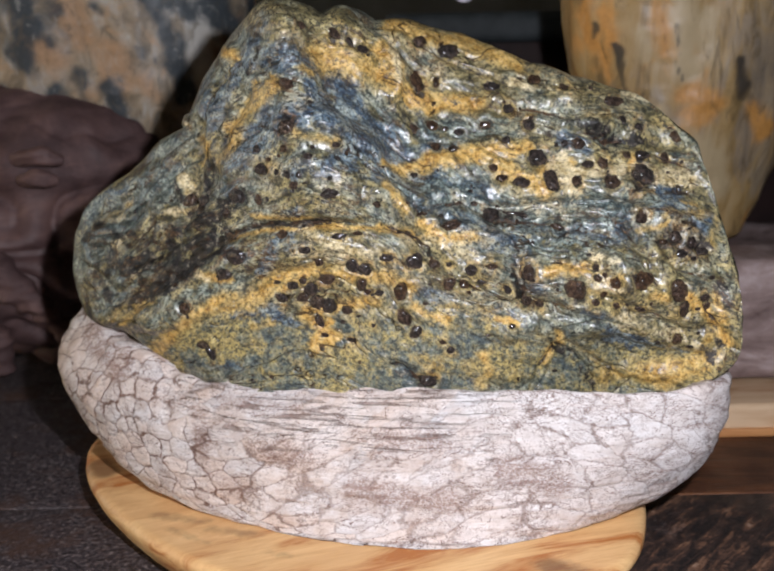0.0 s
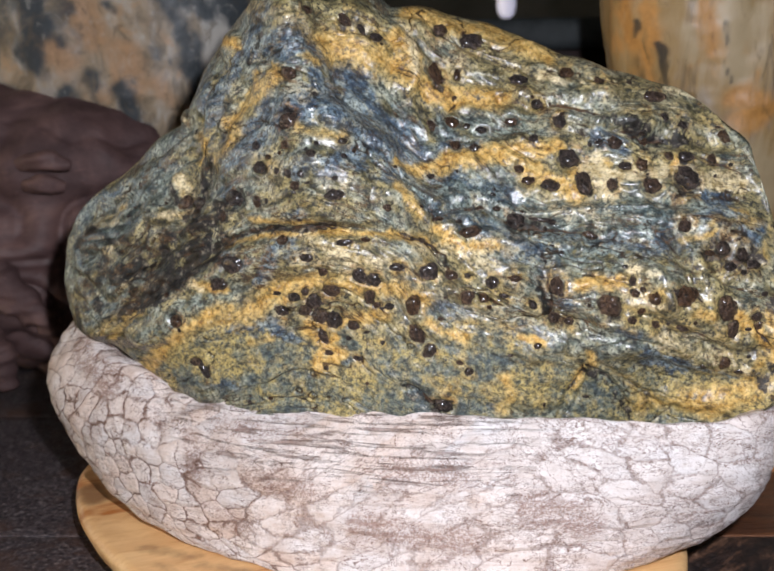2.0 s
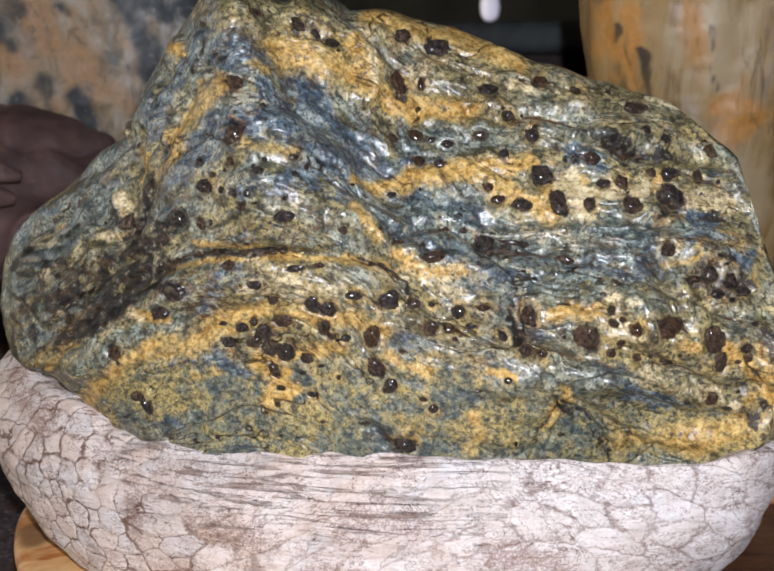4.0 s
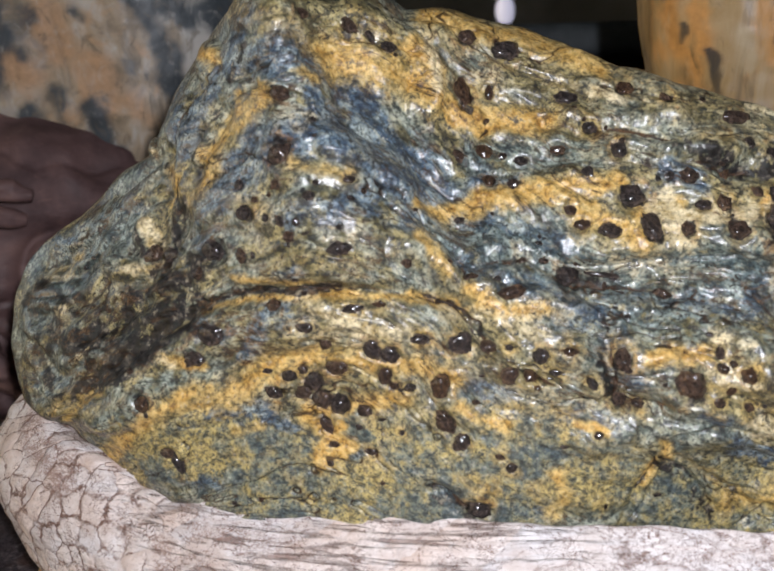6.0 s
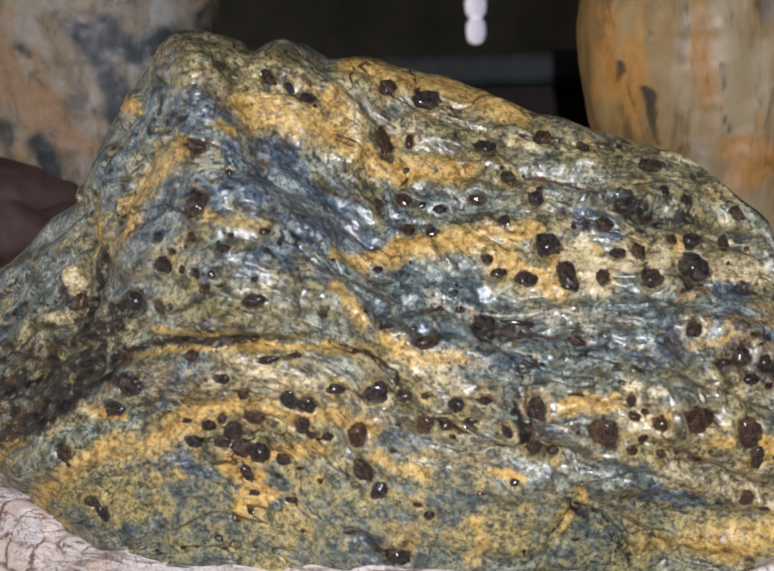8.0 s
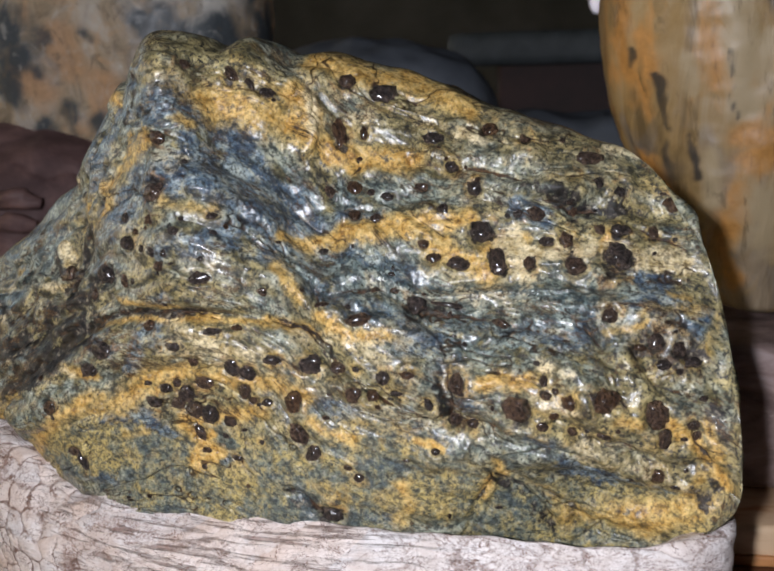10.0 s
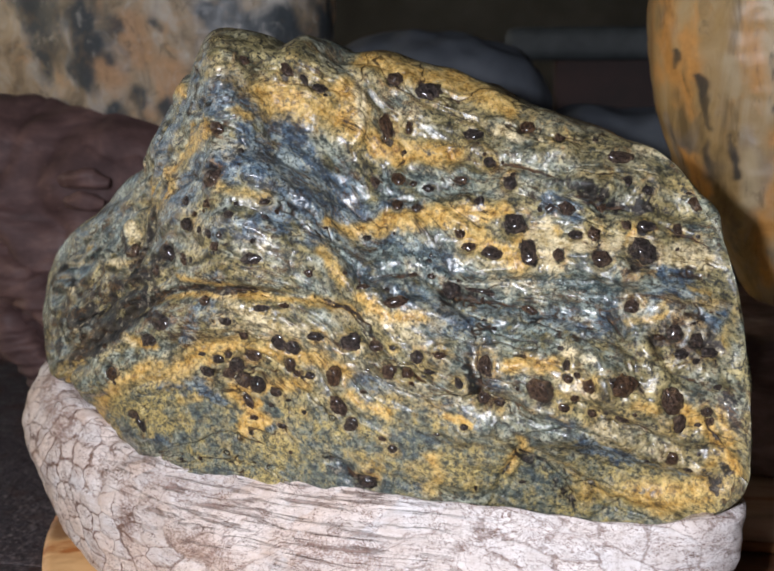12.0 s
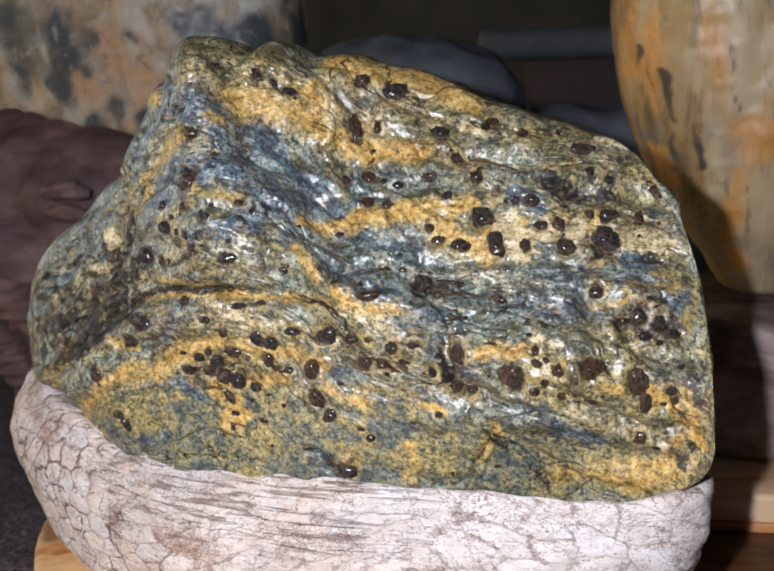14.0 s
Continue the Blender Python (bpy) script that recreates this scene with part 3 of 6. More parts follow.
stroke("crease", 1.2, 2.0, (13.7, 100.7), (21.8, 96.9), (26.9, 90))
stroke("crease", 1.0, 1.6, (23.2, 168.3), (24, 160.9), (24.4, 155.3))
stroke("crease", 1.4, 2.6, (140.9, 122.8), (149.6, 108.4), (149, 94.5))
stroke("crease", 1.2, 2.2, (59.6, 159.3), (61.5, 149.8), (65.6, 140.4), (66.7, 124.7))
stroke("crease", 1.5, 3.0, (-46.8, 208.7), (-56.9, 190.5), (-63.3, 177.8), (-68.8, 161.6))
stroke("crease", 0.8, 1.4, (-14.4, 244.3), (-10, 236), (-0, 229.8), (12.3, 225.6))
stroke("crease", 0.9, 1.5, (4.3, 240.1), (14.8, 237.1), (23.4, 233.8))
stroke("crease", 1.0, 2.0, (114.7, 147.4), (115.7, 140.2), (121.2, 132.6))
stroke("crease", 1.0, 1.8, (73.9, 156.9), (87.9, 154.3), (103.4, 151))
stroke("crease", 1.0, 2.0, (33.1, 202.4), (26.3, 194.6), (32.4, 186.5))
stroke("crease", 0.7, 1.4, (84.9, 115.4), (96.8, 118.5), (109.4, 115.7))
stroke("crease", 1.0, 2.0, (-50.7, 224.8), (-60.5, 212.4), (-67.5, 199.9))
stroke("fold", 2.2, 7.0, (-92.4, 117.2), (-68.4, 136), (-46.1, 148.5), (-17, 152.8), (12.7, 150.2))
stroke("fold", 1.6, 6.0, (28.8, 155.1), (46.7, 148.7), (56.4, 137))
stroke("fold", 1.8, 6.0, (67.1, 145.8), (76.4, 136.5), (90.4, 139.2))
stroke("fold", 1.5, 5.0, (74.7, 115.8), (94.9, 117.3), (122.6, 111.4))
stroke("fold", 2.4, 9.0, (-30.1, 236.1), (-28.9, 216.7), (-23.9, 193.7), (-12.3, 170.8))
stroke("fold", 1.5, 6.0, (32.1, 180.9), (57.2, 182), (69.8, 185.8))
stroke("fold", 1.4, 5.0, (35.3, 164.1), (56.1, 165.9), (80.4, 162.5))
stroke("fold", 1.6, 6.0, (121, 161.7), (139.1, 156.4), (144.2, 148.7))
stroke("fold", 1.4, 5.0, (110.9, 119.3), (136.2, 115.8), (145.2, 118.6))
stroke("fold", 1.3, 4.0, (14.4, 223.5), (17.4, 215.1), (16.2, 207.1))
stroke("fold", 1.5, 5.0, (-5.9, 240), (2.1, 233.9), (8.2, 229.8))
stroke("ochre", 0.85, 1.8, (-52.5, 152.2), (-41.4, 156.4), (-28.8, 158.7), (-8.8, 159), (10.8, 156.6), (24.7, 153))
stroke("ochre", 0.8, 2.2, (-68.7, 192.6), (-64.6, 187.8), (-70, 181.2))
stroke("ochre", 0.9, 7.0, (-14, 228.1), (-0.1, 221.9), (16.3, 215.2))
stroke("ochre", 0.9, 6.0, (14.1, 213.2), (29, 205.5), (50.2, 203))
stroke("ochre", 0.7, 3.5, (-29.9, 216.7), (-43.3, 208.8), (-49.8, 196.8), (-59.5, 182.2))
stroke("ochre", 0.9, 3.6, (21.6, 181.4), (40.5, 182.4), (57.4, 184.3), (69.7, 184.8))
stroke("ochre", 0.9, 5.0, (58.9, 177.2), (69, 173), (79, 170))
stroke("ochre", 0.9, 5.0, (14.8, 237.1), (34.2, 231.5), (52.1, 229), (70.6, 218))
stroke("ochre", 0.75, 6.0, (-51.5, 124.5), (-34.2, 136.6), (-17.5, 141.3), (6.4, 138.3), (20.3, 133.9))
stroke("ochre", 0.7, 4.0, (-99.7, 95), (-68.9, 119.6), (-51.3, 127.7))
stroke("ochre", 0.95, 4.0, (-22.7, 120.5), (-10.6, 112.4), (-19.1, 106.7))
stroke("ochre", 0.35, 9.0, (24.1, 121.5), (44.2, 116.8), (66.7, 107.3))
stroke("ochre", 0.38, 9.0, (46.4, 99.3), (65.3, 91.2))
stroke("ochre", 0.85, 2.8, (76.5, 137.4), (92.3, 138.7))
stroke("ochre", 0.7, 3.6, (93.8, 130.8), (105.4, 135.8))
stroke("ochre", 0.75, 6.5, (103.3, 89.3), (127.5, 93), (146.6, 99.2))
stroke("ochre", 0.95, 3.2, (133.2, 127.6), (143.4, 118.4), (150.2, 106.4))
stroke("ochre", 0.6, 2.8, (-112.5, 110.7), (-98.1, 126.2), (-82.5, 137.6))
stroke("ochre", 0.35, 2.6, (-45.7, 157.3), (-20.5, 163.8), (3.2, 170.1), (20.9, 161.2))
stroke("ochre", 0.9, 2.6, (24.9, 158.1), (34.7, 151.4), (46.9, 152))
stroke("ochre", 0.5, 3.0, (85.4, 108.5), (103.2, 94.6))
stroke("ochre", 0.5, 4.0, (-126.5, 148), (-107.4, 161.3))
stroke("ochre", 0.45, 6.0, (-46.7, 241.1), (-31.2, 236.1), (-19.6, 230.1))
stroke("ochre", 1.0, 3.0, (-56.3, 227.4), (-51.3, 226.4))
stroke("ochre", 1.0, 3.0, (-68.7, 191.5), (-65.9, 185.6))
stroke("ochre", 0.6, 3.0, (-21.9, 194.7), (-8.1, 191.5))
stroke("ochre", 0.5, 4.0, (-40.7, 183.7), (-32.2, 182.1))
stroke("ochre", 0.5, 4.0, (97.5, 199.3), (106.4, 196.9))
stroke("ochre", 0.4, 3.0, (56.4, 118.6), (66.5, 115.1))
stroke("ochre", 0.22, 14, (-97.3, 93.1), (-6.6, 108.3), (75.8, 95))
stroke("ochre", 0.6, 3.0, (125, 157.7), (145.8, 156))
stroke("ochre", 0.5, 3, (81.6, 175.8), (85.1, 170))
stroke("cream", 0.7, 2.2, (-113.7, 141.9), (-109.5, 144.6))
stroke("cream", 0.7, 1.8, (-93.1, 141.1), (-87.9, 142.8))
stroke("cream", 0.7, 1.6, (-100.9, 131.8), (-96.8, 134.2))
stroke("cream", 0.95, 3.2, (86, 181.6), (89.6, 175.6), (103.8, 176.6))
stroke("cream", 0.95, 3.4, (116.4, 176.2), (127.2, 174.3), (140.3, 169.7))
stroke("cream", 1.1, 2.8, (-76.3, 175), (-74.5, 169.4))
stroke("cream", 0.8, 2.0, (-84.1, 159.9), (-66.6, 165.2))
stroke("cream", 0.8, 3.0, (15.5, 225.5), (17.4, 214.1))
stroke("cream", 0.6, 2.6, (107.4, 115.7), (122.3, 112.7), (141.3, 104.6))
stroke("cream", 0.6, 3.0, (-20.8, 156.9), (-5, 150.8), (6.7, 148.5))
stroke("cream", 0.5, 3.5, (18.7, 153.7), (34.7, 149.1), (46.7, 144.7))
stroke("cream", 0.8, 1.6, (-78.5, 196.7), (-74.8, 196.1))
stroke("cream", 0.6, 3.0, (112.7, 179.1), (107.5, 173.6))
stroke("cream", 0.7, 2.5, (67.7, 211.8), (75.8, 209.7))
stroke("cream", 0.5, 2.5, (117.6, 206.5), (131.8, 203.8))
stroke("cream", 0.5, 3, (79.7, 177.8), (77.7, 179.7))
stroke("blue", 0.9, 4.5, (-40.8, 222.7), (-23.4, 229.2), (-8.3, 220.1), (3.7, 201.9))
stroke("blue", 0.8, 4.5, (3.7, 201.9), (19.7, 185.3), (35.8, 173.2), (56.2, 167.7))
stroke("blue", 0.7, 8.0, (-52.1, 182.9), (-32.2, 201.3), (-8.2, 202.7), (7.5, 190.2))
stroke("blue", 0.6, 6.0, (-24, 178.5), (-4.3, 183.9), (15.2, 174.5))
stroke("blue", 0.55, 9.0, (25.2, 168.2), (55.1, 152), (95.8, 152.8), (127.6, 159.3))
stroke("blue", 0.9, 4.5, (124.1, 168.2), (137.1, 158.5), (137.4, 149.3))
stroke("blue", 0.8, 4.5, (104, 109.9), (123.6, 104.1), (141.5, 98.3))
stroke("blue", 0.7, 4.5, (-19, 109.8), (5.7, 107.7), (19.7, 99.2))
stroke("blue", 0.7, 5.0, (32.1, 98.9), (46.4, 93.7))
stroke("blue", 0.6, 5.0, (88.8, 89.5), (101.4, 88.2))
stroke("blue", 0.6, 5.0, (-71.3, 209.9), (-62.2, 200.2), (-70.7, 220.5))
stroke("blue", 0.5, 6.0, (-132, 134.5), (-116.4, 155.9), (-88.2, 171.5))
stroke("blue", 0.8, 3.0, (-63.1, 114), (-51.8, 121.2), (-27, 117.1))
stroke("blue", 0.8, 3.0, (86.4, 190.6), (96.6, 188.4))
stroke("blue", 0.7, 3.0, (-31, 155.6), (-38.1, 140.7))
stroke("blue", 0.6, 6.0, (66.6, 140.4), (72.3, 130.7))
stroke("blue", 0.6, 4.0, (-54.7, 171.6), (-50, 169.1))
stroke("blue", 0.6, 5.0, (-76.3, 99.5), (-53.6, 97.4))
stroke("blue", 0.6, 3.5, (28.6, 196.5), (32.4, 186.5))
# teal rock bands, laid broadly to paint the overlit right half darker
stroke("teal", 0.8, 9.0, (31.5, 169.7), (55.8, 163.1), (86.3, 160.5), (117.1, 165.7))
stroke("teal", 0.7, 6.0, (28.5, 194.4), (49.7, 193.9), (70.5, 195.7))
stroke("teal", 0.7, 8.0, (71.3, 147.5), (94.8, 143.7), (113.3, 136.7))
stroke("teal", 0.6, 5.0, (34.4, 137.6), (46.5, 141))
stroke("teal", 0.6, 6.0, (89.5, 202.4), (118.4, 197.3))
stroke("teal", 0.6, 6.0, (-19.6, 222.3), (-32.2, 207))
stroke("teal", 0.6, 8.0, (-85, 118.2), (-64.2, 128.1))
# left flank: bluish rock colour, deepened to paint in its weak grazing light
stroke("teal", 0.9, 10.0, (-129.4, 135.1), (-115.6, 151.8), (-88.2, 171.5))
stroke("teal", 0.7, 6.0, (-119.2, 124), (-104.2, 139.5))
stroke("low", 0.95, 13.0, (-97.3, 93.1), (-66, 107.9), (-44.3, 109), (-19.4, 99.1))
stroke("low", 0.95, 16.0, (-36.5, 93.9), (5.5, 99.1), (34.1, 99.9))
stroke("low", 0.9, 14.0, (5.8, 110.9), (34.1, 110.7), (67.1, 100.4), (97.3, 88.3))
stroke("low", 0.8, 9.0, (96.8, 96.8), (123.3, 96.3), (144.9, 95.9))
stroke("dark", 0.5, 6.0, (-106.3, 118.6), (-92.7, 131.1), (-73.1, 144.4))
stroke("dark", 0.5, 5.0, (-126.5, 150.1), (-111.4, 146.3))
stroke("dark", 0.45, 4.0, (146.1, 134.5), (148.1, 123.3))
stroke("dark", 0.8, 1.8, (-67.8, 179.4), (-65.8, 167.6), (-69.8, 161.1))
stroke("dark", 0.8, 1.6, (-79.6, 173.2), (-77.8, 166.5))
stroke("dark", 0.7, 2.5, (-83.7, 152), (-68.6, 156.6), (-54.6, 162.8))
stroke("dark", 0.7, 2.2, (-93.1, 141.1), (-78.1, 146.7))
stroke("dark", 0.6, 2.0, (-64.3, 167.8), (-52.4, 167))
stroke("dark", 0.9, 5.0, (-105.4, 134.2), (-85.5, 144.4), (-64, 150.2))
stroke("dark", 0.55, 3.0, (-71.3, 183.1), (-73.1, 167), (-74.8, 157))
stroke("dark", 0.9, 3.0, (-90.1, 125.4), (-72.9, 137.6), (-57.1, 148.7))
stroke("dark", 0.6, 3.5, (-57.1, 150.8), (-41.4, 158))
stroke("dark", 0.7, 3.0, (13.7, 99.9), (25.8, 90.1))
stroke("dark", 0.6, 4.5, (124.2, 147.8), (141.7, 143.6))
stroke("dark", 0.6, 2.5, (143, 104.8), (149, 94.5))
# broad dark on the left flank: stains, with the flank's dimness painted in
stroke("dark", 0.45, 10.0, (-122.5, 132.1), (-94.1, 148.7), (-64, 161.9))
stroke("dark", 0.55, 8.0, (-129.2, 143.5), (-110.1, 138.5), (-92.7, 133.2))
stroke("dark", 0.6, 3.0, (90.8, 196.5), (110.1, 188.8), (125.5, 187.2))
stroke("dark", 0.5, 3.0, (-41.4, 158), (-28.7, 160.7))
stroke("dark", 0.5, 3.0, (-132.1, 123.1), (-127.8, 108.7))
stroke("dark", 0.5, 2.5, (105.2, 92.5), (108, 83.9))
stroke("dark", 0.5, 4.0, (-61.8, 164.1), (-45.4, 171.5))
stroke("dark", 0.6, 3.0, (62.4, 136.7), (69.3, 124.6))
stroke("fold", 2.2, 4, (22.9, 159.4), (38.5, 154.5), (54.2, 151.2), (67.2, 147.1))
stroke("fold", 2.4, 3.6, (30.6, 138.4), (42.9, 132.3), (61.1, 128.6))
stroke("fold", 2.2, 4, (97.1, 146.6), (105.7, 140.8), (108.3, 132.6))
stroke("fold", 2.4, 4.5, (84.2, 125.7), (101.0, 121.0), (126.1, 110.6), (141.0, 107.0))
stroke("fold", 2.0, 5, (-14.1, 201.0), (-1.3, 193.4), (7.8, 186.9))
stroke("fold", 2.2, 6, (125.9, 158.1), (138.5, 152.0), (146.1, 153.8))
stroke("fold", 2.0, 4.5, (88.3, 195.6), (103.9, 193.6), (123.0, 192.8))
stroke("fold", 2.0, 4.5, (58.2, 204.1), (77.0, 203.6), (91.3, 204.5))
stroke("fold", 1.8, 5, (32.4, 187.3), (50.6, 185.6), (67.0, 187.6))
stroke("fold", 1.8, 5, (94.8, 162.7), (106.7, 161.6), (116.7, 161.6))
stroke("fold", 2.0, 4, (7.4, 171.9), (13.7, 169.7), (21.0, 161.3))
stroke("fold", 1.8, 5, (61.7, 113.9), (72.1, 116.2), (81.4, 110.6))
stroke("fold", 2.0, 5, (113.0, 92.4), (130.1, 90.3), (144.5, 95.7))
stroke("crease", 2.4, 3, (23.2, 154.8), (28.8, 145.7), (39.4, 136.3), (49.9, 133.8), (58.5, 132.9))
stroke("crease", 2.2, 3, (100.2, 126.4), (114.2, 119.6), (131.0, 110.9))
stroke("crease", 2.6, 3, (91.8, 194.0), (100.6, 190.5), (121.3, 187.7), (140.0, 186.1))
stroke("crease", 2.0, 3, (62.2, 201.1), (80.8, 201.5), (91.6, 199.7))
stroke("crease", 1.8, 3.2, (54.7, 165.9), (72.0, 166.7), (96.4, 166.0), (116.6, 166.2))
stroke("crease", 1.8, 2.6, (28.9, 165.7), (44.2, 166.8), (56.9, 160.5), (69.1, 159.0), (83.1, 154.4))
stroke("crease", 1.6, 2.6, (108.5, 155.5), (117.0, 144.0), (118.7, 138.3))
stroke("crease", 1.6, 3, (24.7, 192.6), (37.4, 189.7), (53.6, 192.2))
stroke("crease", 1.8, 2.6, (60.2, 126.8), (70.6, 126.3), (80.7, 124.0))
stroke("crease", 1.8, 2.4, (125.1, 148.0), (131.7, 137.6), (138.3, 135.8))
stroke("ochre", 0.42, 13, (12.1, 233.3), (41.5, 227.1), (70.2, 216.1), (98.2, 206.0), (128.3, 191.9))
stroke("ochre", 0.42, 9, (-18.7, 143.2), (8.0, 146.7), (23.6, 138.0))
stroke("ochre", 0.4, 9, (60.4, 179.3), (81.9, 176.3), (113.0, 173.9))
stroke("ochre", 0.36, 10, (21.2, 119.7), (49.7, 124.5), (66.9, 116.0))
stroke("ochre", 0.4, 7, (77.3, 136.0), (100.9, 136.1), (138.4, 126.4))
stroke("ochre", 0.34, 10, (-19.9, 169.1), (-5.3, 167.7), (7.4, 171.9))
stroke("cream", 0.3, 9, (23.7, 222.2), (51.7, 216.3), (80.1, 209.4))
stroke("cream", 0.32, 7, (40.9, 165.3), (65.4, 162.1), (91.4, 161.0))
stroke("cream", 0.34, 7, (32.1, 148.2), (49.1, 151.3), (59.2, 154.4))
stroke("cream", 0.34, 8, (-33.2, 177.6), (-13.2, 177.9), (-2.3, 176.2))
stroke("cream", 0.3, 8, (-17.1, 146.7), (-3.0, 146.8))
stroke("cream", 0.3, 7, (-27.3, 207.4), (-13.1, 209.8))
# blue down the peak's left edge is the sky's reflection, painted as colour
stroke("blue", 1.0, 3.5, (-35.8, 238.3), (-47.6, 223.6), (-56.5, 208.5), (-64.3, 197.6))
stroke("dark", 0.55, 1.6, (-37.5, 229.5), (-48.6, 211.8), (-59.6, 197.0))
stroke("blue", 0.9, 5, (-23.9, 228.8), (-11.9, 223.9), (-1.7, 214.7))
stroke("blue", 0.7, 5, (-17.2, 210.9), (3.1, 202.7), (16.4, 193.1))
stroke("blue", 0.55, 4, (-37.8, 196.4), (-18.2, 205.1))
stroke("blue", 0.7, 4, (-118.7, 161.3), (-97.3, 169.2), (-84.0, 178.6))
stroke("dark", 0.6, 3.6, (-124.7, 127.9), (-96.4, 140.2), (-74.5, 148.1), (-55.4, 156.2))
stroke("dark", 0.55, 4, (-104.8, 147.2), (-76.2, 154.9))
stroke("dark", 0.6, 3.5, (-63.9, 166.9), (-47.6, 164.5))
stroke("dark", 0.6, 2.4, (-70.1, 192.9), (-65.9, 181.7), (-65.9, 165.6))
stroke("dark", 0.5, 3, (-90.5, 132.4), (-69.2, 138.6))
stroke("blue", 0.8, 4, (124.1, 167.4), (129.2, 160.9))
stroke("blue", 0.7, 2.4, (86.8, 188.1), (95.5, 186.5))
stroke("blue", 0.75, 3, (29.8, 187.4), (38.9, 185.6))
stroke("blue", 0.55, 4, (44.2, 166.1), (82.7, 163.1), (108.3, 162.4))
stroke("blue", 0.6, 4, (20.5, 166.9), (35.2, 169.3))
stroke("blue", 0.8, 4, (127.6, 155.0), (134.2, 147.4))
stroke("ochre", 0.95, 5, (9.6, 227.2), (16.8, 218.8), (17.4, 211.7))
stroke("ochre", 0.85, 2.6, (24.8, 206.1), (36.5, 207.2))
stroke("ochre", 0.8, 3, (11.8, 183.7), (28.4, 179.6), (45.6, 182.0), (64.0, 179.0))
stroke("cream", 0.8, 4, (83.6, 178.9), (89.3, 170.3))
stroke("cream", 0.7, 3.5, (120.6, 176.8), (138.5, 173.1))
stroke("ochre", 0.7, 4, (-41.1, 129.2), (-23.7, 135.9))
stroke("ochre", 0.7, 4, (-63.5, 123.0), (-46.0, 123.8))
stroke("ochre", 0.8, 4, (-17.2, 123.7), (6.9, 128.1))
stroke("blue", 0.7, 4, (-32.2, 223.9), (-20.4, 218.1), (-12.1, 206.8))
stroke("blue", 0.7, 5, (7.3, 189.1), (12.9, 179.3), (21.2, 169.5))
stroke("blue", 0.6, 4, (-32.8, 157.5), (-21.4, 150.8))
stroke("blue", 0.5, 5, (20.4, 133.0), (34.4, 129.9))
stroke("dark", 0.42, 4.5, (-112.6, 133.9), (-93.0, 145.1), (-77.4, 151.8))
stroke("dark", 0.42, 4.5, (-101.1, 150.8), (-84.3, 160.9), (-77.1, 169.0))
# cracks: crease carves them, dark paints their recess shade along the same lines
stroke("crease", 1.0, 1.5, (80.9, 112.5), (79.0, 105.8), (70.5, 83.8))
stroke("crease", 1.0, 1.5, (80.8, 106.9), (89.2, 100.7), (96.9, 92.3), (100.6, 79.8))
stroke("crease", 1.0, 1.5, (96.9, 99.6), (104.9, 93.5), (112.7, 87.6))
stroke("crease", 1.0, 1.5, (114.5, 86.8), (105.8, 79.1))
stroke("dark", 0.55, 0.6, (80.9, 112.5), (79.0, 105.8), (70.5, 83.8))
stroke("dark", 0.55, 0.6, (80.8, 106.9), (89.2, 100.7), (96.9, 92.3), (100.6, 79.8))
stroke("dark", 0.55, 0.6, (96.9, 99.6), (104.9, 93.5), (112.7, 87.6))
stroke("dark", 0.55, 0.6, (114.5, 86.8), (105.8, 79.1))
stroke("ochre", 0.8, 4, (114.7, 90.5), (135.1, 89.6), (144.5, 95.7))
stroke("blue", 0.7, 4, (102.6, 113.1), (116.2, 104.9))
stroke("cream", 0.6, 3, (92.6, 133.8), (104.3, 131.4))
# the arch crease, again carved and with its shade painted dark
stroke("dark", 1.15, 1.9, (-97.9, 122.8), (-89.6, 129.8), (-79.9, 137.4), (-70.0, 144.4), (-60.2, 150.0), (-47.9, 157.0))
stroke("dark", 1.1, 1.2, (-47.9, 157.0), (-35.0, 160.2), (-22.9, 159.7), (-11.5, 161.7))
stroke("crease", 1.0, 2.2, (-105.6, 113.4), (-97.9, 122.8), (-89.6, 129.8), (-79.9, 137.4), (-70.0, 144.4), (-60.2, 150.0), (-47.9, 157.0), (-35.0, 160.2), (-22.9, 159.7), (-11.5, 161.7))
stroke("ochre", 0.7, 3, (-109.7, 107.9), (-100.9, 117.8), (-93.7, 124.5))
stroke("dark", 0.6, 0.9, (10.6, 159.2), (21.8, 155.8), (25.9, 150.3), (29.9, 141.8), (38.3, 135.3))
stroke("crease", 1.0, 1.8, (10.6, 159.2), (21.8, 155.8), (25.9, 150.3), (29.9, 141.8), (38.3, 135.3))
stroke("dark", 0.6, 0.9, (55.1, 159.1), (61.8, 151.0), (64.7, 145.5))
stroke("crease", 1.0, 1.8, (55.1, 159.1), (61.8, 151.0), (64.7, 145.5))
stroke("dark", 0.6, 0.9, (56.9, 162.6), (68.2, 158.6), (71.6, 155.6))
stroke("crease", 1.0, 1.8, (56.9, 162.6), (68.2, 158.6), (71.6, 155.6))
stroke("dark", 0.5, 3, (-107.7, 144.3), (-90.9, 143.2), (-77.1, 148.1))
stroke("dark", 0.6, 3, (-124.6, 129.7), (-115.2, 119.6))
stroke("dark", 0.7, 2, (-64.9, 169.8), (-71.7, 157.6), (-65.7, 151.4))
stroke("crease", 1.0, 2.4, (-49.0, 210.5), (-57.9, 199.9), (-65.9, 188.7), (-69.9, 177.8))
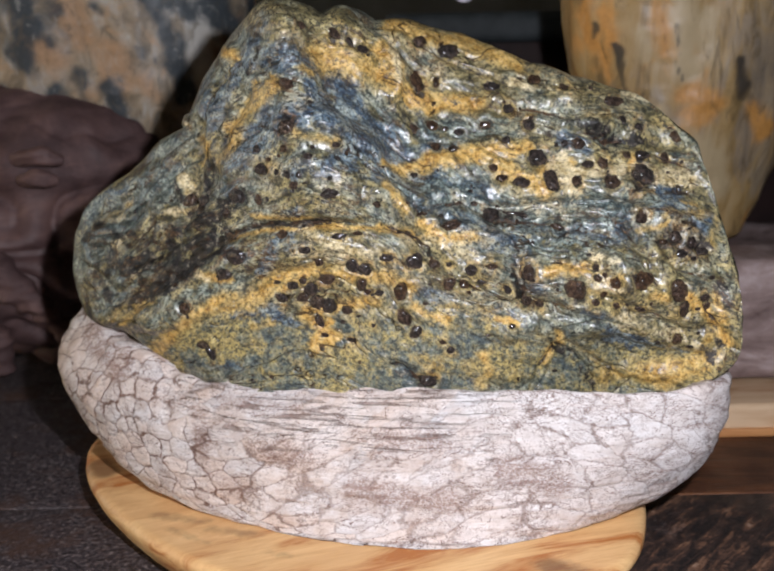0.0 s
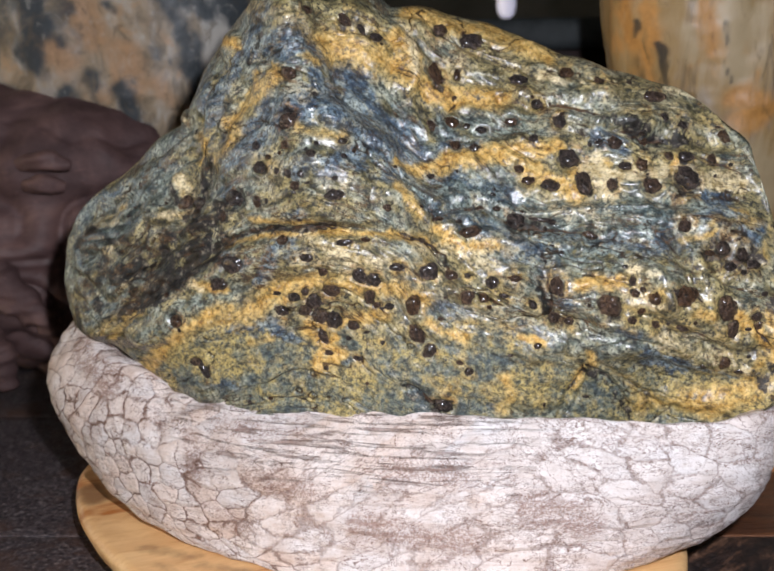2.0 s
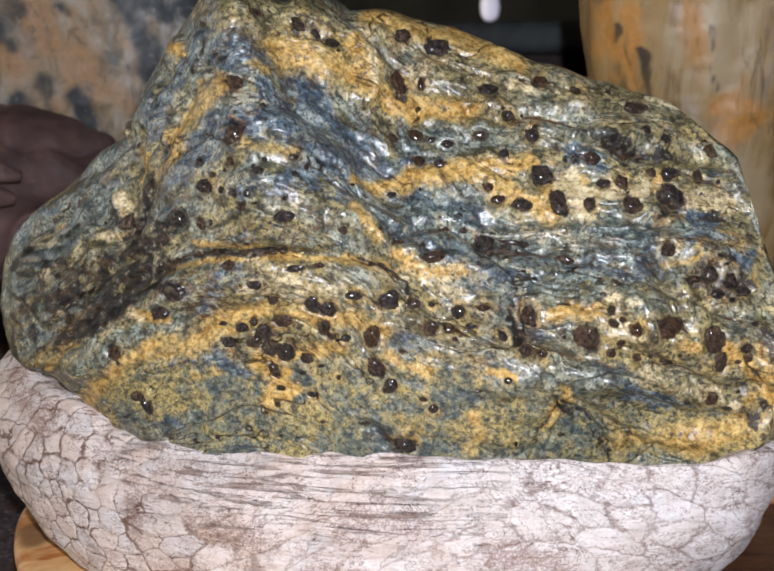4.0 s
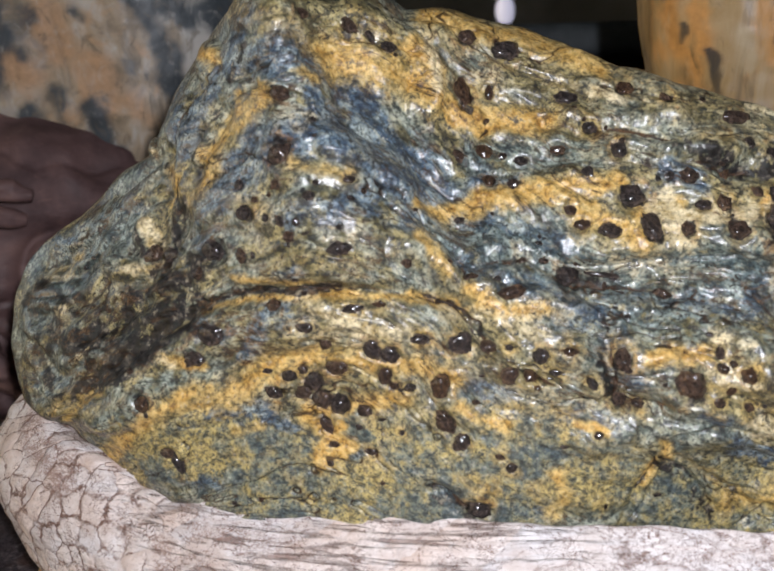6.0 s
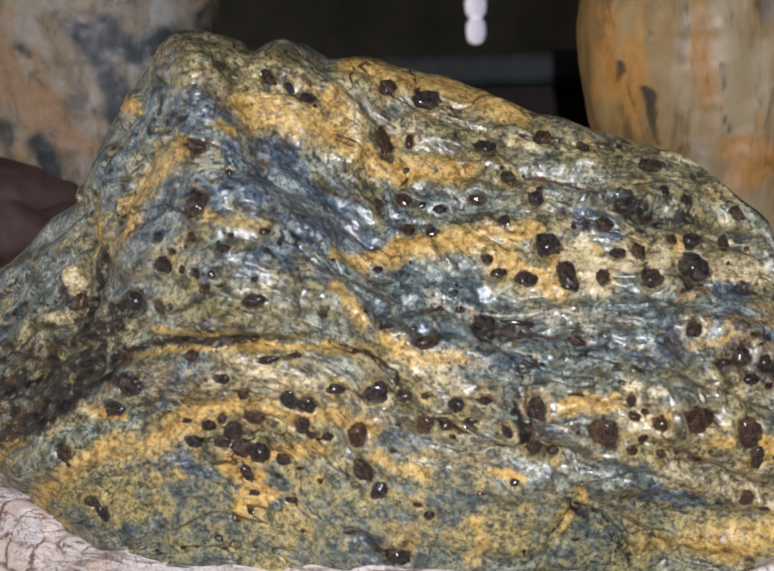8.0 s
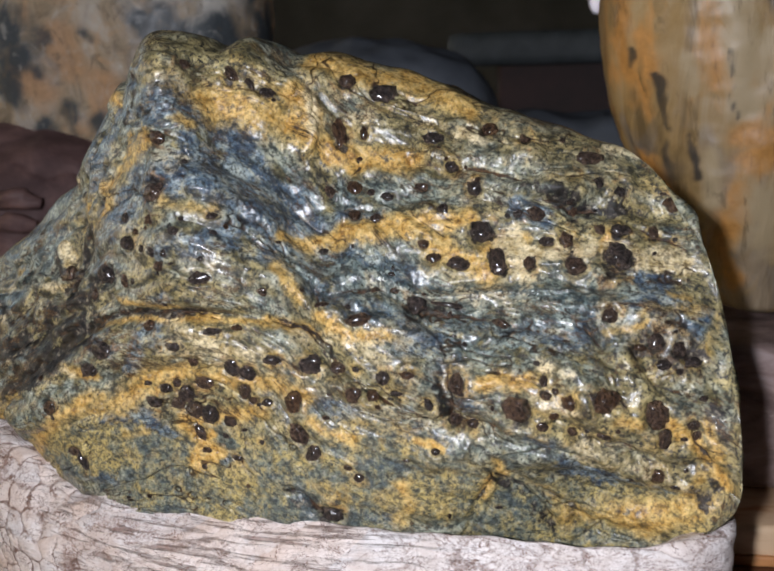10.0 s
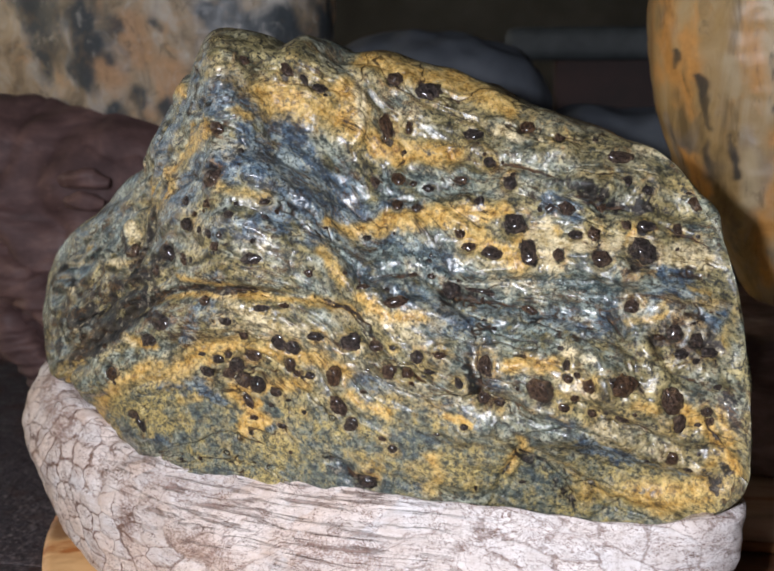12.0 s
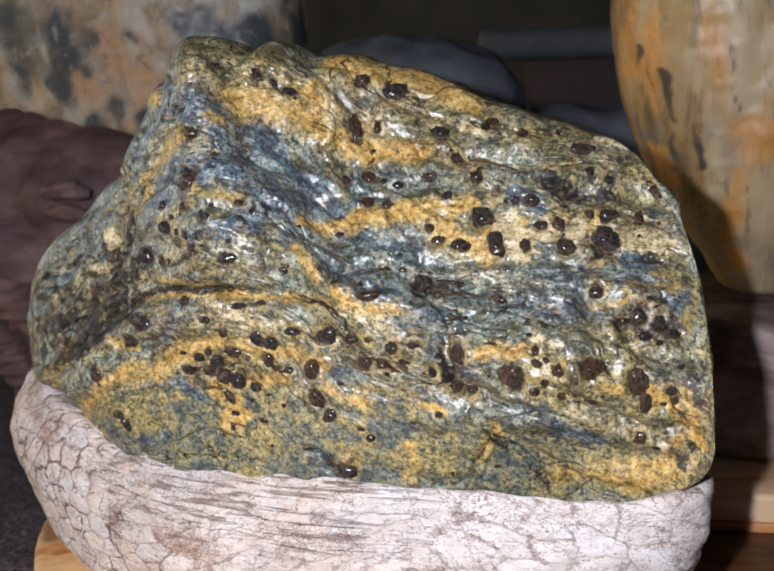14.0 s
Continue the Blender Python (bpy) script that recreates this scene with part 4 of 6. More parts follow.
stroke("dark", 0.6, 1.0, (-41.3, 201.5), (-53.5, 193.0), (-61.5, 184.8), (-67.5, 175.2))
stroke("ochre", 0.8, 3, (-28.3, 215.1), (-36.4, 209.4), (-44.8, 202.1), (-53.6, 194.5))
stroke("ochre", 0.7, 3, (-48.6, 204.7), (-48.9, 194.8), (-55.3, 185.6))
stroke("low", 1.0, 9, (83.2, 84.2), (101.5, 84.5), (121.8, 88.7))
stroke("low", 1.0, 9, (60, 72), (100, 72), (140, 74))

GARNETS = {}
GARNETS["crest"] = [(-8.4, 234.4, 3.8, 6.5, -20), (-2.1, 231.0, 2.3, 5.6, -15), (3.3, 227.7, 5.6, 3.2, 15), (27.7, 230.3, 6.4, 5.3, 0), (40.1, 225.4, 9.7, 6.8, 0), (25.9, 212.8, 5.3, 11.4, -22), (34.5, 213.3, 2.8, 5.4, 15), (58.0, 210.4, 7.6, 5.1, 20), (77.5, 212.9, 7.0, 5.9, 0), (89.3, 209.7, 3.8, 6.4, -10), (65.1, 201.4, 4.9, 4.1, 0), (73.0, 194.6, 4.6, 4.6, 0), (74.0, 197.7, 2.0, 2.0, 0)]
GARNETS["crest_low"] = [(43.4, 192.1, 4.5, 2.9, 0), (37.7, 193.7, 2.6, 2.5, 0), (24.3, 194.3, 3.4, 5.0, -25), (32.1, 195.0, 5.2, 4.8, 0), (33.0, 186.5, 4.3, 4.6, 0), (40.5, 185.8, 3.8, 3.3, 0), (62.4, 188.6, 4.1, 3.1, 0), (54.9, 195.3, 5.6, 3.2, 0), (93.2, 186.8, 5.6, 4.8, 0)]
GARNETS["ridge"] = [(-21.7, 238.1, 4.5, 3.6, 20), (-27.2, 215.0, 6.4, 4.4, 15), (-27.2, 198.2, 6.5, 6.4, 0), (-28.4, 190.1, 3.9, 3.0, 0), (-40.7, 189.1, 2.9, 3.3, 0), (-7.8, 190.9, 4.0, 2.3, 0), (-18.6, 187.3, 3.7, 2.9, 0), (-38.6, 181.3, 4.8, 4.7, 0), (-31.7, 180.7, 2.8, 2.6, 0), (-27.2, 180.2, 3.5, 3.0, 0), (-22.2, 180.3, 3.1, 2.7, 0), (-24.4, 175.5, 4.3, 3.3, 0), (-10.8, 172.7, 5.8, 4.1, 0), (-49.2, 169.2, 7.3, 6.8, 0), (-40.3, 169.3, 3.9, 4.3, 0), (-36.5, 169.7, 1.7, 2.4, 0), (-10.4, 178.5, 2.1, 1.7, 0), (7.9, 167.6, 3.1, 2.3, 0)]
GARNETS["flank"] = [(-73.7, 165.2, 7.4, 5.8, -30), (-66.0, 165.4, 7.1, 4.7, 0), (-54.9, 162.6, 3.5, 3.9, 0), (-30.4, 155.4, 5.3, 3.8, 0), (-50.2, 146.0, 9.0, 7.0, 0), (-56.0, 138.0, 7.1, 4.5, 0), (-74.6, 122.5, 4.8, 4.9, 0), (-64.8, 102.0, 3.8, 7.8, -25), (-68.3, 105.6, 5.2, 3.5, 0), (10.6, 180.7, 2.0, 1.3, 0)]
GARNETS["nest"] = [(-15.8, 144.5, 4.0, 4.3, 0), (-21.3, 150.0, 4.9, 3.0, 0), (-2.4, 143.2, 4.8, 6.0, -20), (2.7, 141.6, 5.6, 5.0, 0), (-7.6, 155.7, 5.3, 2.6, 0), (0.0, 156.2, 3.9, 2.2, 0), (-13.0, 137.4, 6.3, 4.6, 0), (-27.3, 134.2, 4.7, 3.4, 0), (-22.8, 136.4, 3.1, 3.0, 0), (-20.0, 132.7, 5.9, 4.4, -25), (-23.2, 129.3, 5.0, 4.0, 0), (-32.1, 128.7, 5.4, 4.2, 20), (-17.4, 127.2, 5.6, 5.7, 20), (-12.8, 125.4, 6.1, 6.4, 0), (-17.1, 118.5, 3.5, 7.2, -30)]
GARNETS["nest_edge"] = [(-15.1, 112.5, 3.6, 2.3, 0), (-16.1, 106.3, 3.0, 1.9, 0), (1.1, 135.2, 4.5, 6.4, 0), (3.6, 131.9, 3.1, 2.7, 0), (7.8, 131.2, 3.9, 3.0, 0), (-5.2, 123.6, 4.9, 3.4, 0), (-4.1, 110.9, 3.5, 2.2, 0), (5.4, 117.5, 1.9, 2.0, 0), (18.2, 120.8, 5.4, 7.5, -25), (22.7, 114.7, 4.8, 5.4, 0), (33.7, 109.9, 3.1, 2.3, 20), (36.9, 106.4, 3.4, 3.1, 0), (27.6, 93.1, 7.2, 5.0, 25), (16.9, 131.8, 5.3, 7.3, 0), (22.0, 143.9, 7.6, 4.8, 0), (10.9, 146.5, 5.3, 2.9, 15)]
GARNETS["middle"] = [(24.0, 176.1, 3.5, 2.2, 0), (26.2, 162.2, 4.0, 2.5, 0), (41.6, 164.8, 2.6, 2.2, 0), (48.1, 164.5, 3.2, 2.1, 0), (55.0, 160.0, 7.2, 6.9, -20), (38.1, 157.5, 8.9, 3.9, 0), (64.4, 160.2, 10.1, 2.0, 20), (68.6, 158.9, 2.5, 1.7, 0), (82.0, 154.8, 6.3, 3.2, 25)]
GARNETS["vein"] = [(75.5, 181.4, 8.3, 7.4, 0), (56.9, 178.1, 3.6, 3.1, 0), (60.4, 173.9, 5.3, 3.4, 0), (68.4, 171.9, 7.4, 4.6, 0), (80.7, 172.4, 5.0, 9.1, -32), (91.3, 172.3, 3.7, 4.5, 0)]
GARNETS["lower"] = [(30.4, 141.4, 4.8, 3.9, 0), (36.8, 142.2, 2.7, 2.3, 0), (45.8, 139.5, 4.8, 4.5, 0), (36.2, 135.0, 5.0, 3.9, 25), (42.2, 133.5, 4.6, 4.7, 0), (53.7, 141.2, 4.5, 2.5, 0), (69.0, 138.2, 4.7, 7.1, 0), (60.4, 130.9, 2.8, 5.2, -30), (49.9, 134.7, 3.9, 2.1, 15), (68.1, 125.7, 4.5, 5.0, 0), (73.7, 124.2, 4.2, 3.0, 0), (62.0, 116.1, 3.1, 2.6, 0)]
GARNETS["vein_end"] = [(96.7, 178.7, 5.2, 3.5, 0), (102.7, 179.3, 4.5, 6.5, -10), (105.5, 171.6, 7.1, 5.8, 0), (113.7, 181.7, 3.6, 3.2, 0), (119.7, 181.3, 5.6, 4.2, 0), (119.0, 173.1, 8.9, 8.8, 0), (130.8, 179.8, 2.9, 3.9, -30), (137.6, 177.9, 1.8, 1.7, 0)]
GARNETS["crest_end"] = [(110.6, 203.1, 9.5, 4.4, 0), (113.4, 195.6, 3.3, 4.1, 0), (120.4, 192.8, 4.0, 4.0, 0), (105.0, 187.1, 2.9, 3.4, 0), (87.7, 187.3, 2.6, 3.2, 0), (136.8, 188.2, 4.3, 5.8, -35)]
GARNETS["end"] = [(115.9, 157.8, 4.6, 4.8, 0), (130.1, 149.8, 5.5, 5.4, 0), (136.7, 147.2, 4.3, 4.5, 0), (140.8, 143.4, 6.3, 3.4, 0), (132.5, 143.3, 5.6, 3.4, 0), (125.1, 148.0, 4.1, 2.4, 25), (95.7, 140.0, 2.8, 3.7, 0), (96.2, 135.7, 3.5, 3.2, 0), (99.2, 137.1, 2.5, 2.2, 0), (103.4, 133.9, 4.4, 4.0, 0), (98.5, 129.5, 3.5, 3.1, 0), (95.1, 126.0, 3.9, 3.2, 0), (114.0, 134.4, 6.8, 7.3, 0)]
GARNETS["end_low"] = [(87.6, 130.9, 9.1, 8.7, 25), (129.4, 129.3, 6.8, 8.5, -15), (132.2, 121.4, 4.2, 7.8, 0), (140.8, 126.4, 4.0, 3.7, 0), (141.9, 121.8, 3.0, 3.2, 0), (131.1, 108.1, 4.5, 4.7, 0), (136.2, 104.7, 4.1, 2.4, 0), (104.3, 123.7, 3.1, 3.1, 30), (114.2, 122.2, 4.9, 2.7, 25)]
stroke("ochre", 0.8, 2.6, (-45.9, 208.6), (-47.4, 201.5), (-55.3, 196.9))
stroke("ochre", 0.75, 3, (-31.8, 213.7), (-41.5, 208.7), (-39.9, 215.8))
stroke("ochre", 0.7, 2.2, (-21.3, 221.1), (-17.3, 218.9))
stroke("ochre", 0.7, 2.2, (-14.3, 193.9), (-9.6, 191.7))
stroke("ochre", 0.95, 5, (-4.1, 226.3), (5.3, 218.8), (14.3, 214.7))
stroke("cream", 0.7, 3, (16.8, 219.9), (16.6, 213.9))
stroke("ochre", 0.95, 3, (21.8, 206.3), (30.9, 201.8), (40.4, 204.1), (54.2, 204.6))
stroke("ochre", 0.9, 2.6, (29.8, 183.6), (41.5, 180.1), (52.1, 182.3), (57.9, 181.0))
stroke("ochre", 0.95, 3, (63.9, 182.3), (71.6, 186.7), (78.8, 177.9), (76.4, 175.1))
stroke("ochre", 0.9, 2.4, (-53.7, 136.2), (-64.3, 136.3))
stroke("ochre", 0.8, 2, (-43.2, 162.5), (-29.3, 162.1), (-19.2, 162.2))
stroke("ochre", 0.95, 2.2, (28.0, 154.3), (36.4, 151.9), (41.4, 151.7))
stroke("ochre", 0.9, 2.4, (9.7, 158.4), (22.3, 155.1))
stroke("ochre", 0.8, 2.6, (10.1, 173.4), (14.9, 167.0), (18.3, 163.4))
stroke("ochre", 0.85, 3.5, (-57.2, 127.8), (-68.7, 120.9), (-78.2, 112.9), (-103.2, 87.7))
stroke("ochre", 0.7, 2.4, (-45.9, 115.4), (-36.6, 116.8))
stroke("ochre", 0.95, 3, (-29.2, 139.3), (-36.2, 134.2), (-44.8, 128.5))
stroke("ochre", 1.0, 2.6, (-22.7, 123.8), (-16.9, 122.5))
stroke("ochre", 1.0, 2.4, (-12.7, 118.8), (-17.3, 113.1), (-20.5, 107.5))
stroke("ochre", 0.95, 2.2, (56.3, 119.6), (63.4, 117.2))
stroke("ochre", 0.75, 4, (50.3, 103.8), (53.4, 97.2), (49.2, 90.7))
stroke("ochre", 0.8, 3, (21.8, 125.2), (27.4, 122.1), (35.8, 119.4))
stroke("ochre", 0.8, 3, (80.7, 113.7), (82.7, 107.0))
stroke("ochre", 0.85, 2.2, (79.6, 139.6), (89.0, 139.3))
stroke("ochre", 0.8, 2, (-98.5, 117.3), (-88.5, 123.7), (-82.9, 129.0))
stroke("ochre", 0.5, 5, (21.6, 103.2), (31.6, 99.9))
stroke("cream", 0.8, 2.4, (86.7, 177.8), (88.9, 173.0))
stroke("cream", 0.6, 2, (-66.9, 136.3), (-61.8, 135.4))
stroke("cream", 0.5, 3, (-11.3, 149.8), (-5.8, 146.9))
stroke("cream", 0.5, 3, (10.4, 121.5), (13.3, 126.0))
stroke("blue", 0.95, 3.5, (-31.5, 227.0), (-21.3, 224.1), (-14.7, 222.3), (-7.1, 217.5), (-0.6, 213.3))
stroke("blue", 0.7, 3.5, (-33.4, 208.8), (-38.1, 201.8), (-39.6, 194.8))
stroke("blue", 0.7, 3.5, (-21.4, 207.4), (-13.0, 203.7))
stroke("blue", 0.75, 3.5, (-4.9, 198.4), (6.3, 190.8), (14.7, 181.9))
stroke("blue", 0.8, 2.5, (-57.0, 190.2), (-52.2, 186.4))
stroke("blue", 0.9, 2, (-30.0, 163.5), (-22.6, 165.6))
stroke("blue", 0.95, 2, (-41.2, 138.7), (-37.2, 142.3))
stroke("blue", 0.85, 3.2, (-55.9, 122.6), (-45.6, 120.0), (-36.2, 123.9), (-32.8, 118.5))
stroke("blue", 0.8, 2.6, (9.9, 191.7), (15.6, 186.4))
stroke("blue", 0.8, 3, (68.1, 143.8), (70.8, 133.6))
stroke("blue", 0.8, 2.4, (53.4, 121.6), (56.2, 124.1))
stroke("blue", 0.7, 4, (1.7, 112.0), (10.3, 112.1))
stroke("blue", 0.6, 4, (41.0, 99.5), (48.4, 91.6))
stroke("blue", 0.8, 2.6, (61.9, 121.4), (66.2, 118.3))
stroke("blue", 0.6, 2.6, (31.6, 188.0), (34.4, 185.1))
stroke("blue", 0.6, 4, (-51.7, 147.3), (-45.5, 145.0))
stroke("teal", 0.8, 4, (29.0, 172.9), (37.6, 169.8))
stroke("teal", 0.8, 5, (56.4, 166.4), (70.3, 160.8), (85.7, 156.4))
stroke("teal", 0.7, 6, (68.1, 153.0), (85.0, 148.5))
stroke("teal", 0.7, 4, (14.5, 176.7), (21.4, 168.3))
stroke("teal", 0.6, 4, (-13.5, 165.6), (0.2, 163.9))
stroke("teal", 0.6, 3.5, (-86.3, 120.0), (-73.9, 127.5), (-60.4, 131.9))
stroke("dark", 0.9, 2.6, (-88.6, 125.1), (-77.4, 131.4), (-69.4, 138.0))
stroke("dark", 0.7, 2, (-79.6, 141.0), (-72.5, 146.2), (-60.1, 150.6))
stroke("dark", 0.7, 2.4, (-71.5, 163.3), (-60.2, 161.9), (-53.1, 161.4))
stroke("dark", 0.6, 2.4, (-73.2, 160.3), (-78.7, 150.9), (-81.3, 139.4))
stroke("cream", 1.0, 2.6, (123.2, 173.7), (131.7, 170.9), (139.3, 170.6))
stroke("ochre", 1.0, 2.4, (114.7, 176.9), (116.3, 179.9))
stroke("cream", 0.9, 2, (106.2, 177.0), (110.5, 175.5))
stroke("ochre", 0.9, 2.6, (90.5, 180.6), (87.4, 173.3))
stroke("ochre", 0.95, 3, (133.5, 128.2), (137.0, 122.5), (133.6, 125.4))
stroke("ochre", 0.9, 2.2, (77.1, 138.2), (92.4, 139.6))
stroke("ochre", 0.85, 3, (118.9, 128.5), (124.7, 126.6))
stroke("ochre", 0.85, 5, (118.2, 88.8), (128.5, 86.4), (139.8, 94.2))
stroke("ochre", 0.8, 3, (141.2, 101.5), (148.3, 118.3), (144.8, 126.6))
stroke("ochre", 0.8, 3, (78.7, 106.4), (76.7, 98.1))
stroke("blue", 0.95, 2.4, (92.1, 186.5), (97.3, 184.0))
stroke("blue", 0.95, 3, (126.6, 166.5), (133.4, 165.2))
stroke("blue", 0.8, 4, (131.8, 154.7), (140.1, 149.8), (145.3, 153.8))
stroke("blue", 0.9, 3.4, (102.6, 113.1), (111.1, 106.9), (116.2, 100.8))
stroke("blue", 0.7, 3, (119.5, 105.0), (128.1, 99.5))
stroke("blue", 0.7, 2.4, (90.9, 122.8), (97.6, 121.2))
stroke("cream", 0.6, 3, (106.0, 119.7), (121.0, 112.5))
stroke("cream", 0.6, 2.4, (95.5, 143.7), (104.0, 140.7))
stroke("dark", 0.8, 2, (97.1, 192.3), (107.5, 188.6), (121.3, 188.1))
stroke("ochre", 0.7, 2, (115.2, 153.3), (125.1, 153.7))
stroke("ochre", 0.8, 2, (133.4, 162.1), (140.3, 160.1))
stroke("ochre", 0.6, 3, (145.0, 145.3), (150.2, 154.0))
stroke("dark", 0.7, 1.4, (79.5, 105.4), (90.5, 97.1), (99.1, 85.5))
stroke("dark", 0.6, 1.4, (143.6, 119.1), (147.4, 105.1))


def face_shape(x, z):
    """How far the front swells before the widest contour, in metres."""
    u, v = (x - MID[0]) / 0.15, (z - MID[1]) / 0.11
    terms = [u**i * v**j for i in range(4) for j in range(4 - i)]
    for cx, cz, r in BULGES:
        terms.append(np.exp(-((x - cx) ** 2 + (z - cz) ** 2) / r**2))
    return sum(c * t for c, t in zip(FACE, terms)) / 1000


SURFACE = {}
KNOBS = [(-55, 226, 5.5, 7, 2.8), (-80, 199, 3.6, 4.2, 3.0), (-78, 171, 4, 5.5, 1.6), (14, 212, 5, 7, 3.6), (13, 222, 3.6, 6, 2.2), (-88, 160, 6, 4, 1.5)]


def scatter(count):
    """Small garnets: most of them round the larger ones."""
    rnd = np.random.RandomState(11)
    seeds = [g for rows_ in GARNETS.values() for g in rows_]
    out = []
    for n in range(count):
        gx, gz = seeds[rnd.randint(len(seeds))][:2] if n % 3 else (rnd.uniform(-110, 150), rnd.uniform(90, 230))
        out.append((gx + rnd.normal(0, 9), gz + rnd.normal(0, 6), rnd.uniform(1.0, 2.8), rnd.uniform(0.9, 2.2)))
    return out


SMALL = scatter(80)


def layers(x, z):
    """Height across the folded bands, which arch over the left and run out to the right."""
    return z - 0.05 * np.exp(-(((x + 0.022) / np.where(x < -0.022, 0.085, 0.06)) ** 2)) + 0.14 * np.maximum(x - 0.09, 0)


def boulder():
    cols, rows, behind = 1800, 300, 46
    deg = np.linspace(-180, 180, cols, endpoint=False)
    far, deep = ring(deg)
    s = 1 - (1 - np.linspace(0.002, 1, rows)) ** 1.25
    ca, sa = np.cos(np.radians(deg)), np.sin(np.radians(deg))
    x, z = MID[0] + s[:, None] * far * ca, MID[1] + s[:, None] * far * sa
    y = -0.012 + (deep + 0.012) * s[:, None] ** 2 + face_shape(x, z) * swell(s)[:, None]
    q = np.linspace(1, 0, behind + 1)[1:] ** 0.8
    q[-1] = 0.003
    xb, zb = MID[0] + q[:, None] * far * ca, MID[1] + q[:, None] * far * sa
    yb = -0.012 + (deep + 0.012) * q[:, None] ** 2 + 0.078 * swell(q)[:, None]
    x, y, z = np.concatenate([x, xb]), np.concatenate([y, yb]), np.concatenate([z, zb])
    p = np.stack([x, y, z], -1)
    along = np.roll(p, -1, 1) - np.roll(p, 1, 1)
    out = np.cross(np.gradient(p, axis=0), along)
    out /= np.linalg.norm(out, axis=-1, keepdims=True) + 1e-12
    if out[rows // 2, 0, 1] > 0:
        out = -out
    p, out = p.reshape(-1, 3), out.reshape(-1, 3)
    lx, lz = p[:, 0] * 1000, p[:, 2] * 1000
    facing = np.clip(-out[:, 1] * 2.5 + 0.6, 0, 1) * (np.arange(len(p)) < rows * cols)
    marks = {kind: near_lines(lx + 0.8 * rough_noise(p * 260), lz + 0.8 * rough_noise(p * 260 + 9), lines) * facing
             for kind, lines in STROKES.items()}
    lay = layers(p[:, 0], p[:, 2]) + 0.004 * rough_noise(p * 30 + 4, 2)
    band = rough_noise(np.stack([p[:, 0] * 32, p[:, 1] * 32, lay * 170], -1), 3)
    billow = np.abs(rough_noise(np.stack([p[:, 0] * 42, p[:, 1] * 42, lay * 105], -1) + 31, 2))
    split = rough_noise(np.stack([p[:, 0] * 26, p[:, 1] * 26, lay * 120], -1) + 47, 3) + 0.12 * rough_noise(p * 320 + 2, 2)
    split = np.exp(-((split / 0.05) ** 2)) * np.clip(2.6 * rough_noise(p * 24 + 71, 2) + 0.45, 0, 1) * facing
    craggy = np.clip(np.maximum(-52 - lx, lx + 12) / 30 + 0.3 * rough_noise(p * 30 + 8, 2), 0, 1) * (1 - 0.8 * np.clip(marks["low"] * 1.3, 0, 1))
    knobs = np.abs(value_noise(p * np.array([110, 110, 165]) + 3))
    lumps = rough_noise(p * np.array([60, 60, 95]) + 13, 2)
    d = 0.8 * rough_noise(p * 38, 2) + 0.5 * band + (2.8 - 1.9 * marks["low"]) * (np.minimum(billow, 0.55) - 0.3) + (0.25 + 0.8 * craggy) * (knobs - 0.35)
    d += (0.25 + 0.7 * craggy) * lumps - 0.9 * split + 0.22 * rough_noise(np.stack([p[:, 0] * 120, p[:, 1] * 120, lay * 230], -1) + 5, 2) + 0.07 * rough_noise(p * 430, 2) - 0.3
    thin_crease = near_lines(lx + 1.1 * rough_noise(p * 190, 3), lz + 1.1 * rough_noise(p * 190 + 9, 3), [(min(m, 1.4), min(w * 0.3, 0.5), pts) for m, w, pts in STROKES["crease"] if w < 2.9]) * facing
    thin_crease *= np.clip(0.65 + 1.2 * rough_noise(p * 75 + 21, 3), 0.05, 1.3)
    d += 1.7 * marks["fold"] - 1.5 * marks["crease"] - 0.9 * thin_crease
    # ledges: each band swells outwards and breaks off below
    saw = (lay * 1000 / 13.5 + 1.7 * rough_noise(p * 20 + 61, 2)) % 1
    some = np.clip(0.35 + 2.0 * rough_noise(p * 19 + 77, 2), 0, 1) * craggy * facing * np.clip((1 - np.concatenate([np.repeat(s, cols), np.ones(behind * cols)])) / 0.12, 0, 1)
    ledge = np.where(saw < 0.2, saw / 0.2, (1 - saw) / 0.8)
    d += 1.5 * some * (ledge * ledge * (3 - 2 * ledge) - 0.5)
    # ledge feet join the lines painted dark, where undercut shade gathers
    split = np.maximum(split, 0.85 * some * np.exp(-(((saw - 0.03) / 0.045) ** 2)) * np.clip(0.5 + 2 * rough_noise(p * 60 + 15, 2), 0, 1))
    pits, halo = np.zeros(len(p)), np.zeros(len(p))
    for name, rows_ in GARNETS.items():
        for gx, gz, w, h, lean in rows_:
            close = np.abs(lx - gx) + np.abs(lz - gz) < 16
            ct, st = math.cos(math.radians(lean)), math.sin(math.radians(lean))
            ex, ez = lx[close] - gx, lz[close] - gz
            r = np.hypot((ct * ex - st * ez) / (w / 2), (st * ex + ct * ez) / (h / 2))
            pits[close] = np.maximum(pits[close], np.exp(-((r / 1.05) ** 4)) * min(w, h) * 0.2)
            halo[close] = np.maximum(halo[close], np.exp(-(((r - 1.45) / 0.45) ** 2)) * min(w, h) * 0.05)
    for gx, gz, w, h in SMALL:
        close = np.abs(lx - gx) + np.abs(lz - gz) < 6
        r = np.hypot((lx[close] - gx) / (w / 2), (lz[close] - gz) / (h / 2))
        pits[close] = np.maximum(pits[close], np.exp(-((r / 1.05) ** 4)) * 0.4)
    rust = np.clip(halo * 3.5, 0, 0.55)
    glow = np.zeros(len(p))
